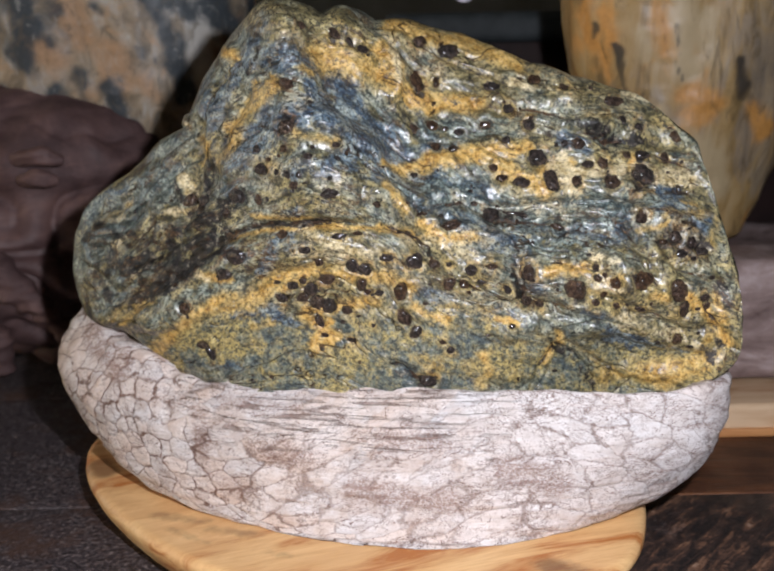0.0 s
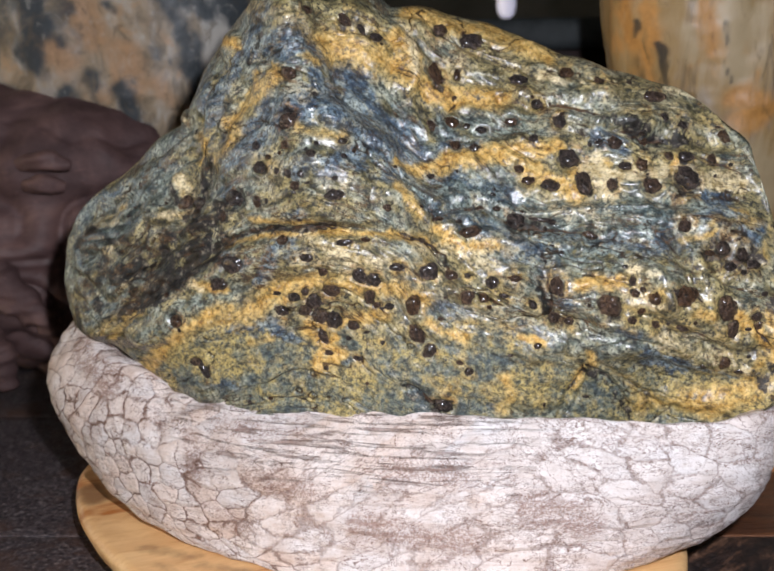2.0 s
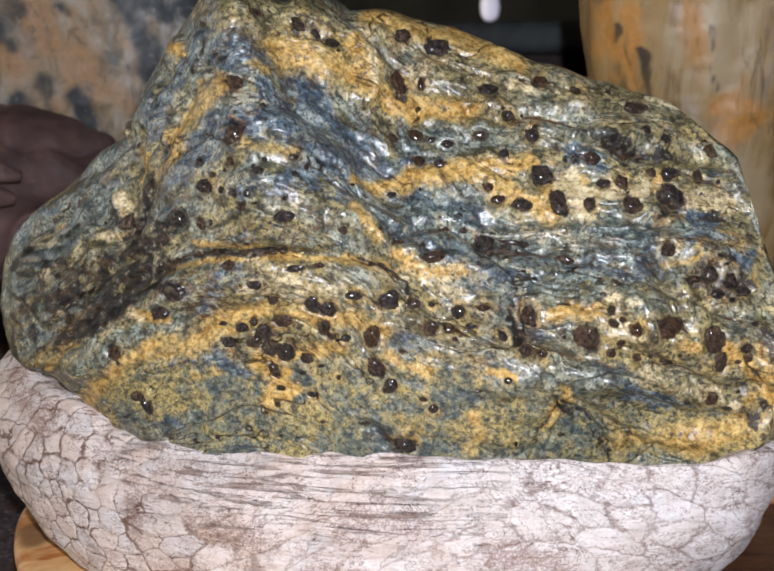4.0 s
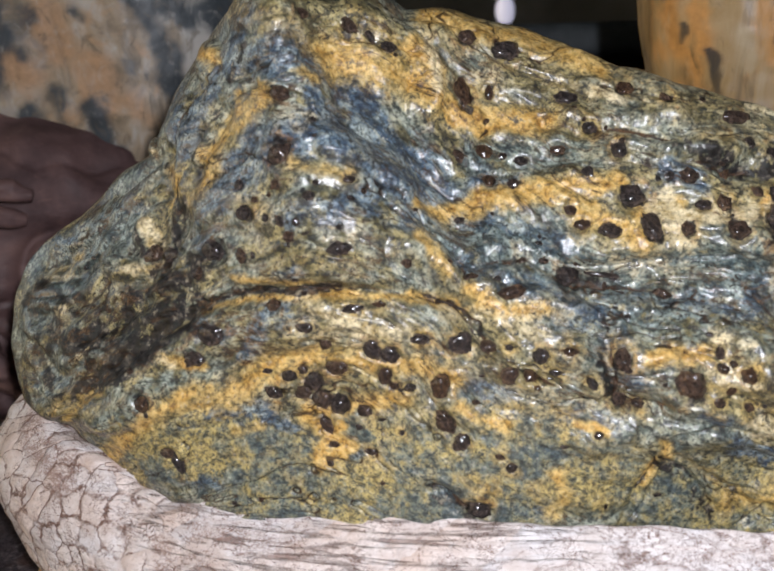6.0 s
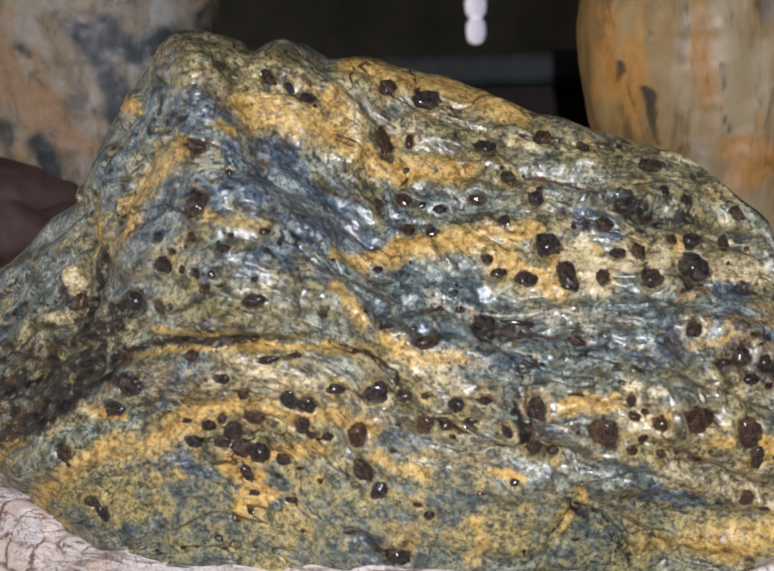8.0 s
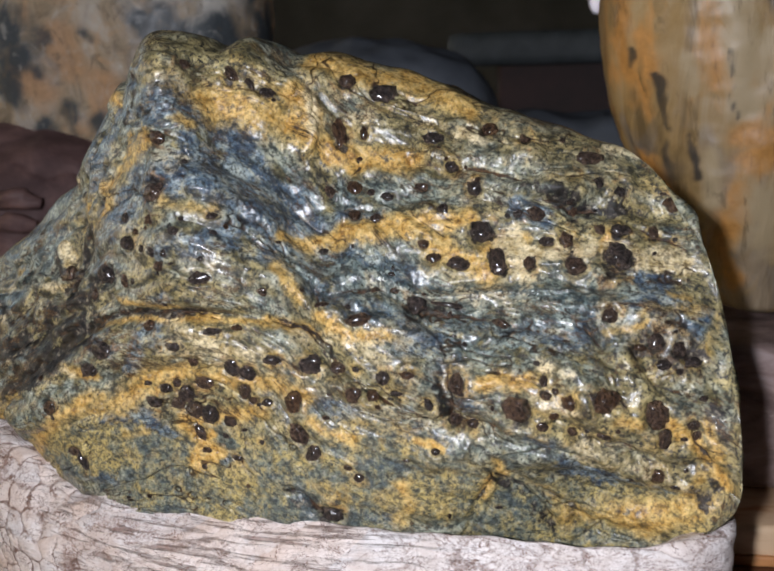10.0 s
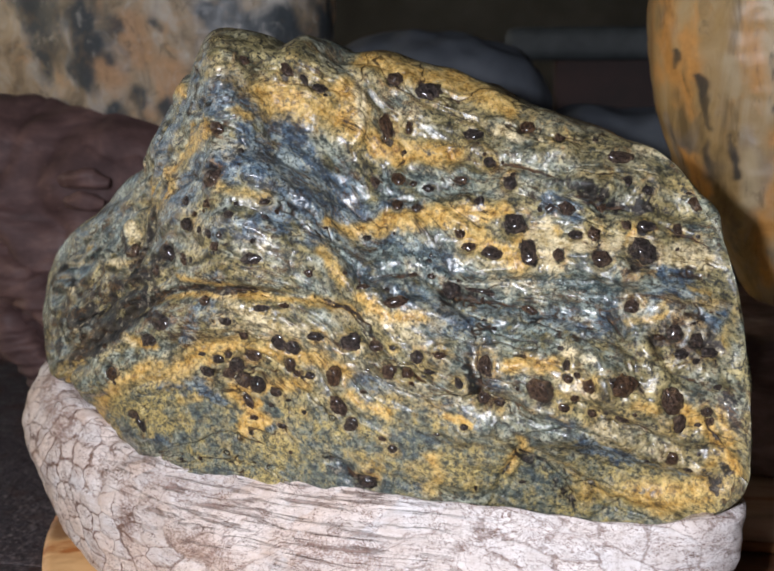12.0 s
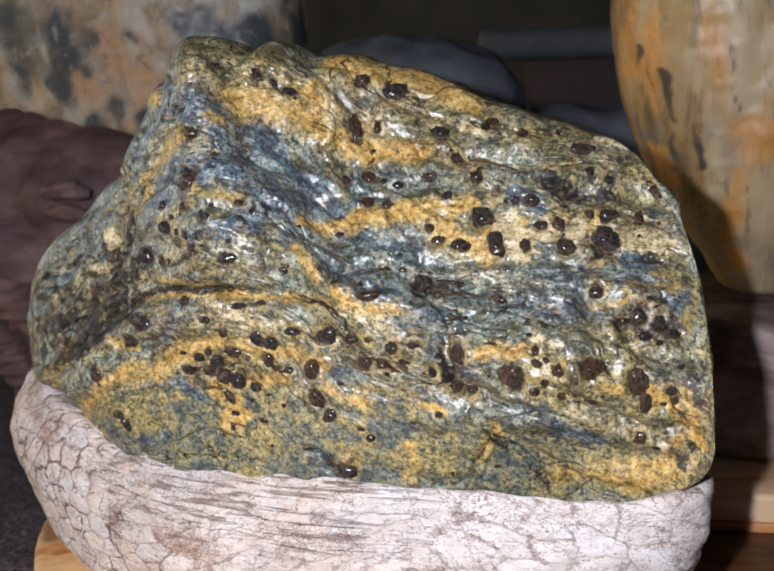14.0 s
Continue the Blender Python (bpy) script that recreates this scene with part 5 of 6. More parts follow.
    for name in ("nest", "vein", "vein_end", "lower", "end", "end_low", "nest_edge", "crest"):
        for gx, gz, w, h, lean in GARNETS[name]:
            close = np.abs(lx - gx) + np.abs(lz - gz) < 22
            r = np.hypot(lx[close] - gx, lz[close] - gz) / (max(w, h) / 2 + 2.2)
            glow[close] = np.maximum(glow[close], 0.62 * np.exp(-((r / 1.25) ** 2)))
    marks["ochre"] = np.maximum(marks["ochre"], glow * facing)
    # the turn of the contour keeps only the broad swells
    grid, blur = d.reshape(-1, cols), np.hanning(41) / np.hanning(41).sum()
    broad = np.array([np.convolve(np.r_[g[-20:], g, g[:20]], blur, "valid") for g in grid])
    turn = np.concatenate([np.clip((s - 0.92) / 0.06, 0, 0.85), np.full(behind, 0.85)])[:, None]
    d = (grid + (broad - grid) * turn).ravel()
    for gx, gz, w, much in ((-4, 245, 7, 1.3), (20, 238, 8, 1.2), (-14.5, 246, 3.5, -1.4), (9, 241, 3.5, -1.2), (62, 224, 6, 1.2), (-44, 238, 9, 1.0)):
        d += 1.25 * much * np.exp(-(((lx - gx) / w) ** 2) - ((lz - gz) / (1.4 * w)) ** 2)
    for gx, gz, w, h, much in KNOBS:
        dome = np.sqrt(np.clip(1 - ((lx - gx) / w) ** 2 - ((lz - gz) / h) ** 2, 0, 1)) * (np.arange(len(p)) < rows * cols)
        d += much * dome
    d += facing * (halo - pits)
    p = p + out * d[:, None] / 1000
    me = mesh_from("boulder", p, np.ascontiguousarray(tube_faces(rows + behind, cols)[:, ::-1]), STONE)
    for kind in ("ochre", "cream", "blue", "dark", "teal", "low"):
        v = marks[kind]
        # deeper garnet sockets are painted darker, as contact shade round the crystals
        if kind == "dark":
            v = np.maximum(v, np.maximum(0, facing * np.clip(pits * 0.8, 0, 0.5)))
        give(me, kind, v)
    # carved creases and splits carry painted shade as well as dirt
    give(me, "seam_shade", np.maximum(thin_crease * 0.72, 0.68 * split))
    give(me, "rust", np.maximum(facing * rust * 0.6, np.minimum(np.sqrt(thin_crease) * 0.42, 0.5)))
    give(me, "layer", np.stack([p[:, 0], p[:, 1], lay], -1))
    SURFACE["place"], SURFACE["way"] = p[:rows * cols], out[:rows * cols]
    ob = tagged(new("boulder", me), "wet folded blue and ochre boulder with dark garnets, in a bowl", "stone")
    return ob


def garnet_mesh(seed):
    """A lumpy crystal of a few grown-together lobes, cut by a few flat faces."""
    bm = bmesh.new()
    bmesh.ops.create_icosphere(bm, subdivisions=3, radius=0.5)
    rnd = random.Random(seed)
    lobes = [(Vector((0, 0, 0)), 0.36)]
    for n in range(rnd.choice((1, 2, 2, 3))):
        turn = rnd.uniform(0, 2 * math.pi)
        far = rnd.uniform(0.12, 0.24)
        lobes.append((Vector((far * math.cos(turn), far * math.sin(turn), rnd.uniform(-0.05, 0.12))), rnd.uniform(0.2, 0.32)))
    cuts = [(Vector((rnd.gauss(0, 1), rnd.gauss(0, 1), rnd.gauss(0, 1))).normalized(), rnd.uniform(0.27, 0.38)) for _ in range(9)]
    off = Vector((seed * 3.1, 7.0, 0))
    for v in bm.verts:
        d = v.co.normalized()
        far = 0.0
        for mid, r in lobes:
            along = d.dot(mid)
            left = r * r - (mid.length_squared - along * along)
            if left > 0:
                far = max(far, along + math.sqrt(left))
        v.co = d * max(far, 0.2)
        for way, flat in cuts:
            over = v.co.dot(way) - flat
            if over > 0:
                v.co -= way * over * 0.95
        v.co *= 1 + 0.20 * noise.noise(d * 1.7 + off) + 0.22 * noise.noise(d * 3.6 + off) + 0.12 * noise.noise(d * 8 + off)
    me = bpy.data.meshes.new("garnet")
    bm.to_mesh(me)
    bm.free()
    for f in me.polygons:
        f.use_smooth = True
    me.materials.append(GARNET)
    return me


def garnets(rock):
    shapes = [garnet_mesh(n) for n in range(20)]
    rnd = random.Random(5)
    small = [(gx, gz, w, h, 0) for gx, gz, w, h in SMALL]
    for n, (gx, gz, w, h, lean) in enumerate([g for rows in GARNETS.values() for g in rows] + small):
        near = (SURFACE["place"][:, 0] - gx / 1000) ** 2 + (SURFACE["place"][:, 2] - gz / 1000) ** 2
        pick = np.argsort(near)[:30]
        if near[pick[0]] > 0.002**2:
            continue
        at, way = Vector(SURFACE["place"][pick].mean(0)), Vector(SURFACE["way"][pick].mean(0)).normalized()
        ob = new("garnet", shapes[n * 7 % 20])
        deep = min(w, h) * rnd.uniform(0.75, 1.0)
        ob.rotation_mode = "QUATERNION"
        upright = Vector((0, 0, 1))
        side = upright.cross(way).normalized()
        turn = Matrix((side, way.cross(side), way)).transposed().to_quaternion()
        ob.rotation_quaternion = turn @ Euler((0, 0, rnd.uniform(-0.15, 0.15) - math.radians(lean) + (math.pi if n % 2 else 0))).to_quaternion()
        ob.scale = (w * 1.42 / 1000, h * 1.42 / 1000, deep * 1.3 / 1000)
        ob.location = at + way * (deep * rnd.uniform(-0.1, 0.1) + (0.08 * deep if w > 4 else 0)) / 1000
        ob.parent = rock


# ---- the pale bowl ----
def bowl():
    cols = 560
    t = np.linspace(0, 2 * np.pi, cols, endpoint=False)
    c, s_ = np.cos(t), np.sin(t)
    power = 2 / 2.2
    cx, cy = np.sign(c) * np.abs(c) ** power, np.sign(s_) * np.abs(s_) ** power
    bx = -0.0006 + 0.1571 * cx
    skew = 0.0204 + -0.0817 * (bx + 0.147) / 0.307
    by = skew + np.where(cy < 0, 0.0667 + -0.0214 * np.clip(cx, 0, 1), 0.095) * cy
    fx = 0.0295 + 0.088 * cx
    fy = -0.0175 + np.where(cy < 0, 0.079, 0.08) * cy
    ease = np.clip((-0.0914 - bx) / 0.075, 0, 1.3)
    rim = 0.0883 + 0.0005 * np.sin(bx * 95) + 0.0003 * np.sin(bx * 310 + 1) + 0.0167 * ease**0.6198 - 0.0015 * np.clip((bx - 0.02) / 0.13, 0, 1) + 0.004 * np.clip((bx - 0.13) / 0.031, 0, 1) ** 1.5 + 0.006 * np.clip((-0.132 - bx) / 0.024, 0, 1) ** 1.5
    ends = np.abs(cx) ** 3
    rows_ = []
    low = 0.030
    for v in np.linspace(0, 1, 70) ** 1.8:
        swellv = np.sin(v * np.pi / 2) ** (0.1899 + np.where(cx > 0, 0.9224, 0.0139) * ends)
        lean = np.clip((v - 0.6) / 0.4, 0, 1) ** 1.5
        wx = fx + (bx - fx) * swellv + 0.0214 * ends * (cx < 0) * np.clip((v - 0.5) / 0.5, 0, 1) ** 1.6
        wy = fy + (by - fy) * swellv + lean * (0.0155 * (1 - ends) * np.where(cy < 0, -cy, -cy))
        rows_.append(np.stack([wx, wy, low + (rim - low) * v ** (1.0 + np.where(cx > 0, 1.066, -0.2054) * ends)], -1))
    body = np.array(rows_)
    mid = np.stack([np.full(cols, 0.011), skew, rim], -1)
    inner = []
    for k, (inward, drop) in enumerate(((0.015, -0.0014), (0.045, -0.0016), (0.08, -0.0002), (0.12, 0.003), (0.17, 0.009), (0.3, 0.035), (0.6, 0.045), (0.99, 0.046))):
        ring_ = body[-1] + (mid - body[-1]) * inward
        ring_[:, 2] = rim - drop if k < 5 else np.minimum(rim - drop, 0.06)
        inner.append(ring_)
    under = []
    for k in (0.02, 0.5, 0.96):
        u = body[0] * k + np.array([0.0295, -0.0175, low]) * (1 - k)
        u[:, 2] = low + 0.0005
        under.append(u)
    p = np.concatenate([np.array(under), body, np.array(inner)])
    nrow = len(p)
    flat = p.reshape(-1, 3)
    mask = np.zeros(nrow)
    mask[3:3 + 74] = 1
    mask = np.repeat(mask, cols)
    way = flat - np.array([0.011, -0.03, 0.07])
    way /= np.linalg.norm(way, axis=1, keepdims=True)
    bumpy = 0.0012 * rough_noise(flat * 28, 3) + 0.0009 * rough_noise(flat * np.array([40, 120, 260]), 3)
    flat = flat + way * (bumpy * mask)[:, None]
    flat[:, 2] = np.maximum(flat[:, 2], low)
    me = mesh_from("bowl", flat, tube_faces(nrow, cols), BOWL)
    # cells are small and square at the ends and drawn out along the middle
    arc = np.concatenate([[0], np.cumsum(np.hypot(np.diff(bx), np.diff(by)))])
    size = 0.0150 + 0.030 * np.exp(-(((bx - 0.012) / 0.068) ** 4)) + 0.010 * np.clip(bx / 0.1, 0, 1)
    u = np.cumsum(np.r_[0, np.diff(arc)] / size) + 0.5
    tall = 0.0118 + 0.001 * np.sin(bx * 40) + 0.003 * np.clip(bx / 0.08, 0, 1)
    uu = np.tile(u, nrow)
    run = np.concatenate([np.zeros((1, cols)), np.cumsum(np.linalg.norm(np.diff(p, axis=0), axis=-1), 0)])
    run = run - run[3]
    vv = (run / tall).ravel()
    give(me, "vein", np.tile(np.where(bx < 0, 1 - 0.5 * np.exp(-(((bx - 0.0) / 0.055) ** 4)), 0.5 + 0.1 * np.clip((bx - 0.02) / 0.05, 0, 1)), nrow))
    give(me, "flow", np.stack([uu, vv, 0 * uu], -1))
    give(me, "stain", near_lines(flat[:, 0] * 1000, flat[:, 2] * 1000, [(0.45, 6, [(-4, 51), (34, 48)]), (0.3, 6, [(-42, 64), (-22, 62)]), (0.34, 7, [(58, 60), (80, 54)]), (0.36, 4, [(-72, 76), (-69, 58)]), (0.42, 7, [(-128, 100), (-112, 92)]), (0.25, 4, [(-62, 82), (-10, 80)]), (0.25, 5, [(10, 72), (38, 70)]), (0.25, 5, [(-70, 52), (-50, 45)])]))
    give(me, "pale", np.tile(np.clip((bx - 0.005) / 0.06, 0, 1), nrow))
    give(me, "long", np.tile(np.exp(-(((bx + 0.015) / 0.08) ** 4)), nrow) * np.clip((flat[:, 2] - 0.058) / 0.022, 0, 1))
    return tagged(new("bowl", me), "off-white boat-shaped bowl with brown crackled veins, on a round wooden board", "bowl")


def round_board():
    cols = 320
    t = np.linspace(0, 2 * np.pi, cols, endpoint=False)
    r = np.interp(np.degrees(t), [0, 90, 160, 173, 183, 197, 212, 223, 238, 270, 300, 314, 330, 360], [0.130, 0.140, 0.150, 0.138, 0.129, 0.120, 0.114, 0.114, 0.116, 0.130, 0.150, 0.156, 0.143, 0.130])
    ker = np.exp(-(np.arange(-16, 17) / 8.0) ** 2)
    r = np.convolve(np.r_[r[-16:], r, r[:16]], ker / ker.sum(), "valid")
    prof = [(0.02, TOP), (0.90, TOP), (0.945, TOP + 0.004), (0.98, TOP + 0.010), (1.0, TOP + 0.0155), (0.997, TOP + 0.018), (0.982, 0.0296)]
    prof += [(k, 0.0299) for k in np.linspace(0.965, 0.02, 44)]
    p = np.array([np.stack([-0.006 + r * k * np.cos(t), -0.004 + r * k * np.sin(t), np.full(cols, z)], -1) for k, z in prof])
    flat = p.reshape(-1, 3)
    me = mesh_from("round_board", flat, tube_faces(len(prof), cols), ROUND_WOOD)
    knot = near_lines(flat[:, 0] * 1000, flat[:, 1] * 1000, [(1.1, 8.0, [(-133, 2), (-128, -8)]), (0.9, 8.0, [(72, -112), (80, -116)]), (0.62, 5, [(-92, -58), (-70, -66)]), (0.6, 5, [(-66, -72), (-46, -80)]), (0.5, 4, [(-84, -72), (-66, -86)]), (0.4, 5, [(-40, -96), (-24, -100)])])
    give(me, "knot", knot)
    return tagged(new("round_board", me), "pale yellow round wooden board with darker knots, under the bowl", "board")


rock = boulder()
garnets(rock)
bowl()
round_board()


# ---- standing stones behind, with their stands ----
def pillar(name, mid, levels, depth, material, seed, strokes, label):
    """An upright stone. levels: height, left and right edge, in metres."""
    cols, rows = 220, 200
    hz = np.array([l[0] for l in levels])
    zz = np.linspace(hz[0], hz[-1], rows)
    ker = np.ones(9) / 9
    def curve(k):
        v = np.interp(zz, hz, [l[k] for l in levels])
        return np.convolve(np.r_[np.full(4, v[0]), v, np.full(4, v[-1])], ker, "valid")
    left, right = curve(1), curve(2)
    t = np.linspace(0, 2 * np.pi, cols, endpoint=False)
    cap = np.clip(np.minimum((zz - hz[0]) / 0.008, (hz[-1] - zz) / 0.03), 0, 1)
    cap = np.sqrt(1 - (1 - cap) ** 2) * 0.85 + 0.15
    cap[0] = cap[-1] = 0.02
    x = ((left + right) / 2)[:, None] + ((right - left) / 2 * cap)[:, None] * np.sign(np.cos(t)) * np.abs(np.cos(t)) ** 0.85
    wide = np.interp(zz, hz, [(l[2] - l[1]) / 2 for l in levels]) / max((l[2] - l[1]) / 2 for l in levels)
    y = mid + (depth * (0.45 + 0.55 * wide) * cap)[:, None] * np.sign(np.sin(t)) * np.abs(np.sin(t)) ** 0.85
    p = np.stack([x, y, np.repeat(zz[:, None], cols, 1)], -1).reshape(-1, 3)
    way = p - np.stack([np.repeat((left + right) / 2, cols), np.full(len(p), mid), p[:, 2]], -1)
    way /= np.linalg.norm(way, axis=1, keepdims=True) + 1e-9
    d = 0.0028 * rough_noise(p * np.array([26, 26, 9]) + seed, 3) + 0.0006 * rough_noise(p * 130 + seed, 2)
    p = p + way * d[:, None]
    p[:, 2] = np.maximum(p[:, 2], hz[0])
    me = mesh_from(name, p, tube_faces(rows, cols), material)
    near = p[:, 1] < mid + 0.01
    fx, fz = p[:, 0] * 1000 + 3 * rough_noise(p * 70 + 1, 3), p[:, 2] * 1000 + 5 * rough_noise(p * 50 + 2, 3)
    for kind in ("ochre", "cream", "dark"):
        lines = [(m, w, pts) for k, m, w, pts in strokes if k == kind]
        give(me, kind, near_lines(fx, fz, lines) * near)
    return tagged(new(name, me), label, "stone")


AMBER_DARK = [
    ("dark", 0.9, 2.2, [(140, 240), (141, 233)]), ("dark", 1.0, 2.6, [(149, 224), (154, 214), (158, 199)]), ("dark", 0.7, 3.5, [(156, 191), (162, 181)]),
    # the streak from 167, 165 paints in shade on the lower left edge
    ("dark", 0.6, 2.5, [(176, 257), (177, 240)]), ("dark", 0.7, 5, [(167, 165), (177, 139)]), ("dark", 1.2, 4.2, [(221, 210), (223, 202), (222, 192)]),
    ("dark", 0.9, 2, [(166, 196), (170, 176)]), ("dark", 0.8, 1.6, [(184, 236), (187, 206)]), ("dark", 0.8, 2, [(139, 236), (140, 228)]),
]
AMBER_OCHRE = [
    ("ochre", 0.85, 5, [(132, 262), (136, 229), (148, 206)]), ("ochre", 1.0, 5, [(149, 185), (157, 172)]), ("ochre", 1.0, 8, [(190, 198), (204, 191)]),
    ("ochre", 0.9, 7, [(191, 165), (185, 141), (192, 120)]), ("ochre", 1.1, 9, [(198, 182), (207, 189)]), ("ochre", 1.1, 9, [(231, 184), (240, 175)]),
    ("ochre", 0.8, 4, [(145, 246), (147, 223)]), ("ochre", 0.7, 4, [(177, 245), (176, 220)]),
]
AMBER_CREAM = [
    ("cream", 1.0, 9, [(185, 262), (192, 210)]), ("cream", 0.8, 4, [(163, 236), (165, 218)]), ("cream", 0.95, 10, [(202, 162), (206, 152)]),
    ("cream", 0.7, 5, [(175, 188), (178, 162)]), ("cream", 0.9, 10, [(211, 158), (215, 143)]), ("cream", 0.9, 8, [(199, 242), (197, 217)]),
]
pillar("standing_stone", 0.195, [(0.1005, 0.189, 0.234), (0.106, 0.184, 0.242), (0.130, 0.169, 0.253), (0.148, 0.154, 0.259), (0.172, 0.142, 0.268), (0.205, 0.1315, 0.282), (0.235, 0.1265, 0.296), (0.26, 0.1245, 0.304), (0.32, 0.131, 0.31), (0.38, 0.155, 0.29), (0.41, 0.185, 0.26)],
       0.055, TAN_STONE, 3.0,
       AMBER_DARK + AMBER_OCHRE + AMBER_CREAM,
       "tall amber standing stone with dark spots, on a wooden block")
SAND_DARK = [
    ("dark", 1.1, 8, [(-141, 261), (-134, 236), (-131, 219), (-124, 199)]), ("dark", 1.1, 12, [(-103, 261), (-99, 251), (-89, 241)]),
    ("dark", 1.05, 7, [(-210, 201), (-207, 190)]), ("dark", 1.1, 8, [(-174, 200), (-167, 184), (-160, 167)]), ("dark", 1.1, 13, [(-228, 260), (-222, 244)]),
    ("dark", 1.0, 6, [(-241, 238), (-234, 222)]), ("dark", 1.0, 10, [(-249, 202), (-241, 199)]), ("dark", 0.8, 4, [(-211, 237), (-210, 231)]),
    ("dark", 0.8, 5, [(-181, 259), (-173, 253)]), ("dark", 0.7, 4, [(-153, 230), (-152, 223)]), ("dark", 1.1, 22, [(-264, 269), (-253, 240)]),
    ("dark", 0.95, 12, [(-264, 271), (-255, 229)]), ("dark", 0.95, 10, [(-236, 264), (-231, 222)]),
]
SAND_DARK_MORE = [
    ("dark", 0.9, 8, [(-215, 269), (-206, 253)]), ("dark", 0.9, 6, [(-195, 211), (-191, 198)]), ("dark", 1.0, 9, [(-131, 269), (-121, 255)]),
    ("dark", 1.0, 9, [(-85, 272), (-79, 250)]), ("dark", 0.9, 8, [(-213, 262), (-209, 246)]),
]
SAND_OCHRE = [
    ("ochre", 0.9, 10, [(-220, 231), (-209, 221)]), ("ochre", 0.9, 13, [(-197, 256), (-189, 237)]), ("ochre", 0.85, 12, [(-173, 230), (-168, 207)]),
    ("ochre", 0.7, 8, [(-152, 207), (-145, 200)]),
]
SAND_CREAM = [
    ("cream", 0.9, 4, [(-242, 256), (-238, 222)]), ("cream", 0.9, 10, [(-105, 271), (-109, 256)]), ("cream", 0.9, 11, [(-115, 254), (-114, 216)]),
    ("cream", 0.7, 6, [(-133, 256), (-130, 252)]), ("cream", 0.7, 5, [(-177, 249), (-176, 245)]),
]
pillar("standing_stone", 0.305, [(0.155, -0.22, -0.125), (0.165, -0.27, -0.104), (0.20, -0.32, -0.087), (0.25, -0.345, -0.081), (0.30, -0.34, -0.078), (0.37, -0.29, -0.09), (0.42, -0.21, -0.12)],
       0.066, SAND_STONE, 8.0,
       SAND_DARK + SAND_DARK_MORE + SAND_OCHRE + SAND_CREAM,
       "large sandy standing stone with blue-grey streaks, on a root stand")


def lump(name, mid, size, material, seed, carve, label, category):
    """A gnarled piece of wood or a rough stone."""
    cols, rows = 240, 150
    th, ph = np.linspace(0, 2 * np.pi, cols, endpoint=False), np.linspace(0.02, np.pi - 0.02, rows)
    d = np.stack([np.sin(ph)[:, None] * np.cos(th), np.sin(ph)[:, None] * np.sin(th), np.repeat(-np.cos(ph)[:, None], cols, 1)], -1).reshape(-1, 3)
    p = np.sign(d) * np.abs(d) ** 0.75
    p = p / np.max(np.abs(p), axis=0) * np.array(size)
    w = np.array(mid) + p
    r = 0.012 * rough_noise(w * 14 + seed, 3)
    swirl = np.abs(np.sin(w[:, 2] * 130 + 7 * rough_noise(w * 11 + seed, 2)))
    r = r + carve * (1.6 * np.sqrt(swirl) - 1.2) * np.clip(0.6 + rough_noise(w * 9 + seed, 1), 0.1, 1.2) + 0.25 * carve * rough_noise(w * 60 + seed, 2)
    w = w + d * r[:, None]
    w[:, 2] = np.maximum(w[:, 2], mid[2] - size[2])
    return tagged(new(name, mesh_from(name, w, tube_faces(rows, cols), material)), label, category)


root = lump("root_stand", (-0.250, 0.285, TOP + 0.104), (0.108, 0.088, 0.104), ROOT_WOOD, 2.0, 0.0065, "dark brown gnarled root stand with carved grooves, under a stone", "stand")


def limb(name, thing, path, thick, seed, label=""):
    """A tapering, knotty root that runs along a path of places."""
    pts, cols, rows = np.array(path, float), 28, 60
    t = np.linspace(0, len(pts) - 1, rows)
    mid = np.stack([np.interp(t, np.arange(len(pts)), pts[:, k]) for k in range(3)], -1)
    ker = np.hanning(17) / np.hanning(17).sum()
    mid = np.stack([np.convolve(np.r_[np.full(8, mid[0, k]), mid[:, k], np.full(8, mid[-1, k])], ker, "valid") for k in range(3)], -1)
    run = np.gradient(mid, axis=0)
    run /= np.linalg.norm(run, axis=1, keepdims=True)
    side = np.cross(run, (0, 1, 0))
    side /= np.linalg.norm(side, axis=1, keepdims=True) + 1e-9
    up = np.cross(side, run)
    r = thick * np.interp(t / t[-1], [0, 0.04, 0.3, 0.7, 0.97, 1], [0.05, 0.6, 1.0, 0.9, 0.5, 0.05])
    a = np.linspace(0, 2 * np.pi, cols, endpoint=False)
    p = mid[:, None] + r[:, None, None] * (np.cos(a)[None, :, None] * side[:, None] + np.sin(a)[None, :, None] * up[:, None])
    p = p.reshape(-1, 3)
    p = p + (p - np.repeat(mid, cols, 0)) * (0.35 * rough_noise(p * 40 + seed, 3) + 0.12 * np.sin(p[:, 2] * 700 + 4 * rough_noise(p * 30 + seed, 2)))[:, None]
    p[:, 2] = np.maximum(p[:, 2], TOP)
    ob = new(name, mesh_from(name, p, tube_faces(rows, cols), ROOT_WOOD))
    ob.parent = thing
    return tagged(ob, label)


limb("root_limb", root, [(-0.290, 0.212, 0.120), (-0.268, 0.196, 0.100), (-0.240, 0.192, 0.082), (-0.214, 0.194, 0.060), (-0.196, 0.200, 0.024)], 0.013, 4.0)
limb("root_limb", root, [(-0.300, 0.206, 0.082), (-0.272, 0.192, 0.068), (-0.252, 0.190, 0.046), (-0.246, 0.192, 0.016)], 0.012, 7.0)
limb("root_limb", root, [(-0.180, 0.226, 0.130), (-0.168, 0.214, 0.100), (-0.172, 0.206, 0.060), (-0.160, 0.210, 0.018)], 0.012, 2.0)
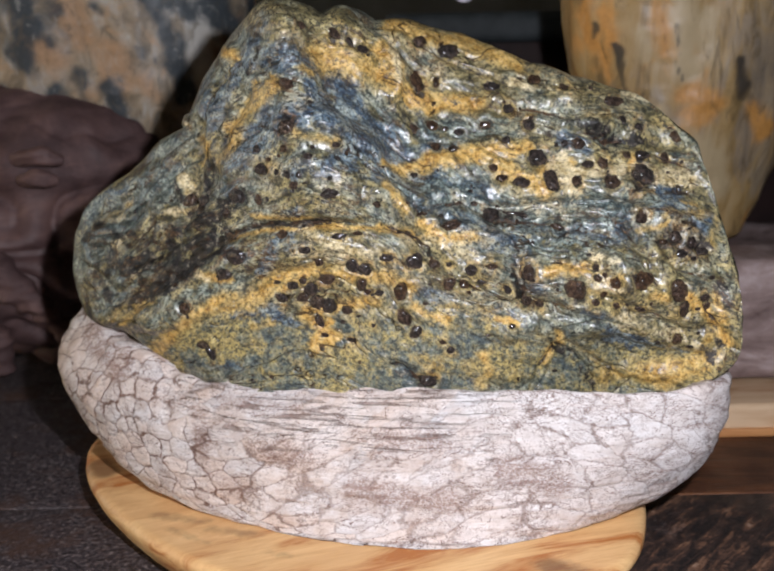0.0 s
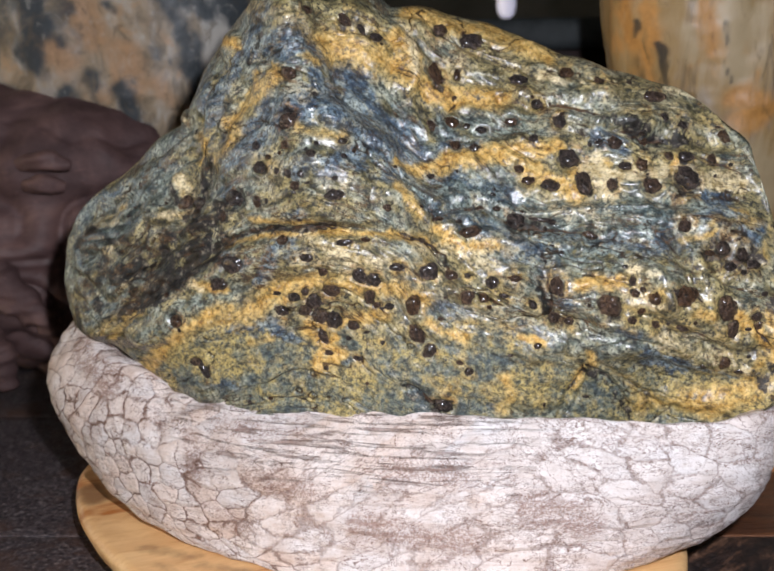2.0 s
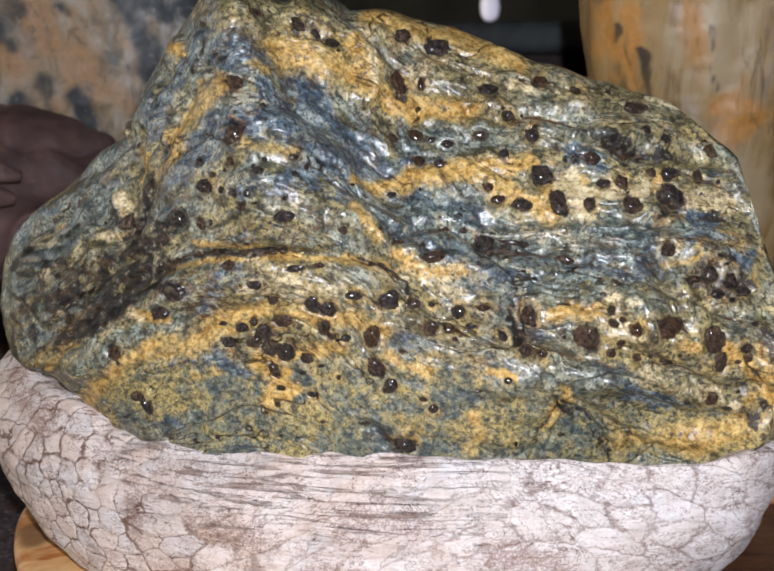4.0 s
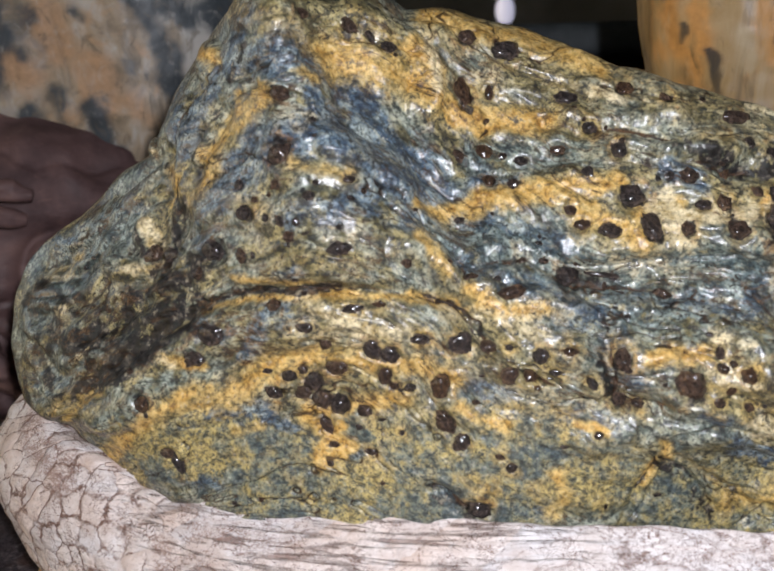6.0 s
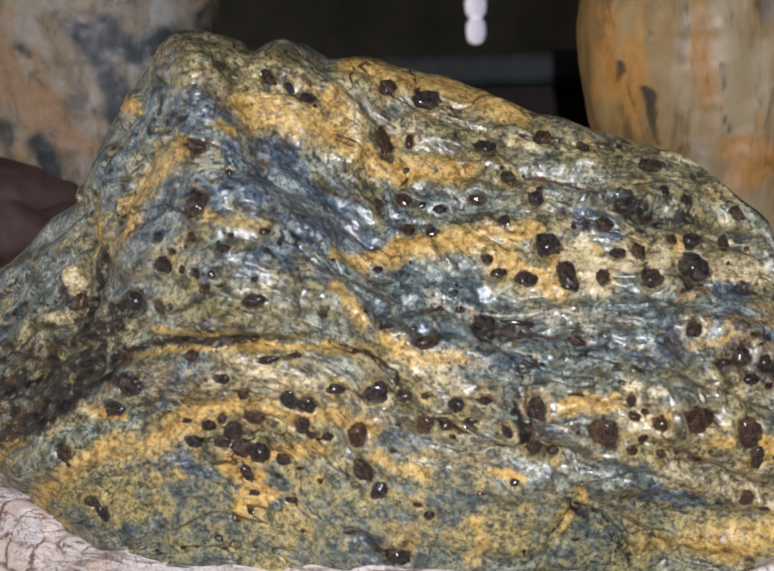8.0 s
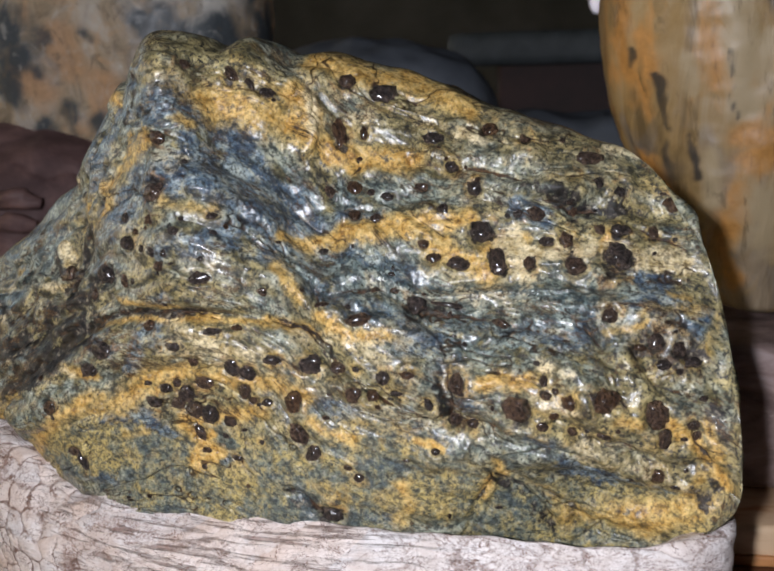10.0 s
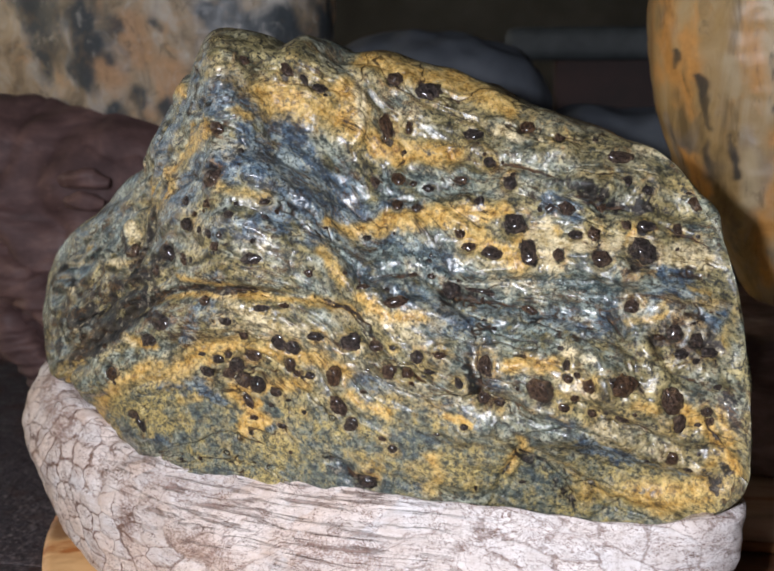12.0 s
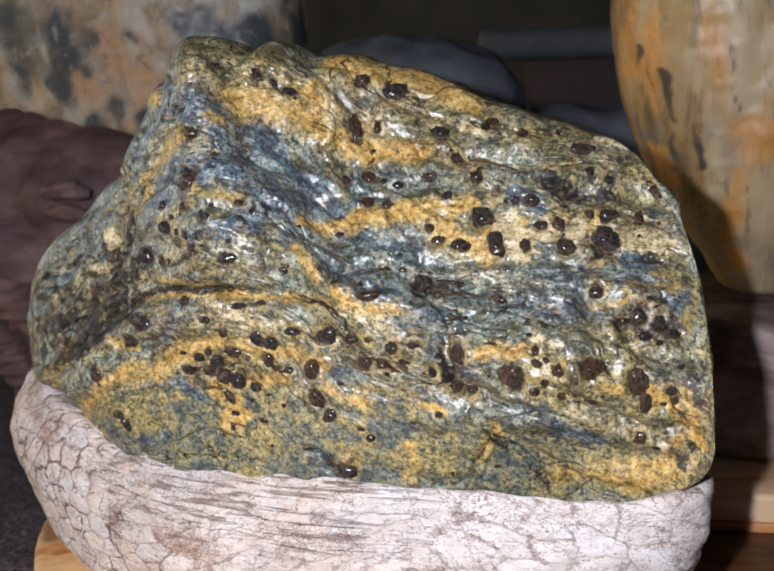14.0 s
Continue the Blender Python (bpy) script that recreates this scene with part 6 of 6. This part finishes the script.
limb("burl", root, [(-0.232, 0.202, 0.160), (-0.214, 0.194, 0.164), (-0.196, 0.200, 0.160)], 0.0065, 5.0, "paler worn burl")
limb("burl", root, [(-0.228, 0.200, 0.147), (-0.214, 0.193, 0.150), (-0.200, 0.198, 0.147)], 0.005, 9.0, "paler worn burl")
block = tagged(new("block_stand"), "grey-brown weathered wooden block, on a pale board under a stone", "stand")
part("block", box((0.168, 0.112, 0.0285), (0.300, 0.250, 0.1015), 0.006, 16, 0.0035, 4), BLOCK_WOOD, block)
base = tagged(new("base_board"), "pale wooden base board on the table, with a strip for the lit plank top", "board")
part("slab", box((0.10, 0.072, TOP), (0.40, 0.30, 0.0285), 0.003, 8, 0.0006, 1), PLANK_WOOD, base)


# added strip, coloured as the lit top of the plank before the slab
part("edge_strip", box((0.10, 0.0695, TOP), (0.40, 0.0725, TOP + 0.005), 0.001), ORANGE_WOOD, base, "orange-brown strip standing for the lit plank top")


# ---- dim things at the back ----
crate = tagged(new("crate"), "dark maroon wooden crate with a grey slate lid", "crate")
part("body", box((0.055, 0.58, TOP), (0.42, 0.90, 0.232), 0.004), CRATE, crate)
part("lid", box((0.013, 0.55, 0.228), (0.45, 0.92, 0.257), 0.009), SLATE, crate)
lump("rough_stone", (-0.062, 0.49, TOP + 0.122), (0.125, 0.06, 0.122), BLUE_GREY, 6.0, 0.0, "dim blue-grey rounded rough stone on the table", "stone")
lump("rough_stone", (0.15, 0.47, TOP + 0.092), (0.15, 0.055, 0.092), BLUE_GREY, 9.0, 0.0, "low blue-grey rough stone before a crate", "stone")


def hanging_bulb(at, size):
    k = Mat("frosted_glass", rough=0.4)
    k.b.inputs["Emission Color"].default_value = (0.80, 0.78, 1.0, 1)
    k.b.inputs["Emission Strength"].default_value = 0.55
    glass = k.done((0.8, 0.8, 0.85))
    thing = tagged(new("hanging_bulb"), "dim frosted white double bulb hanging on a cord", "lamp")
    x, y, z = at
    for n, (lo, r) in enumerate(((0, 0.5), (1.35, 0.56))):
        t = np.linspace(0, 2 * np.pi, 32, endpoint=False)
        u = np.linspace(0.02, np.pi - 0.02, 20)
        p = np.array([np.stack([x + size * r * np.sin(a) ** 0.7 * np.cos(t), y + size * r * np.sin(a) ** 0.7 * np.sin(t), np.full(32, z + size * (lo + 0.72 * (1 - np.cos(a))))], -1) for a in u])
        ob = new("bulb", mesh_from("bulb", p.reshape(-1, 3), tube_faces(20, 32), glass))
        ob.parent = thing
    part("cord", box((x - 0.004, y - 0.004, z + size * 2.7), (x + 0.004, y + 0.004, 1.9), 0), GLOOM, thing)


hanging_bulb((0.243, 2.6, 0.338), 0.05)
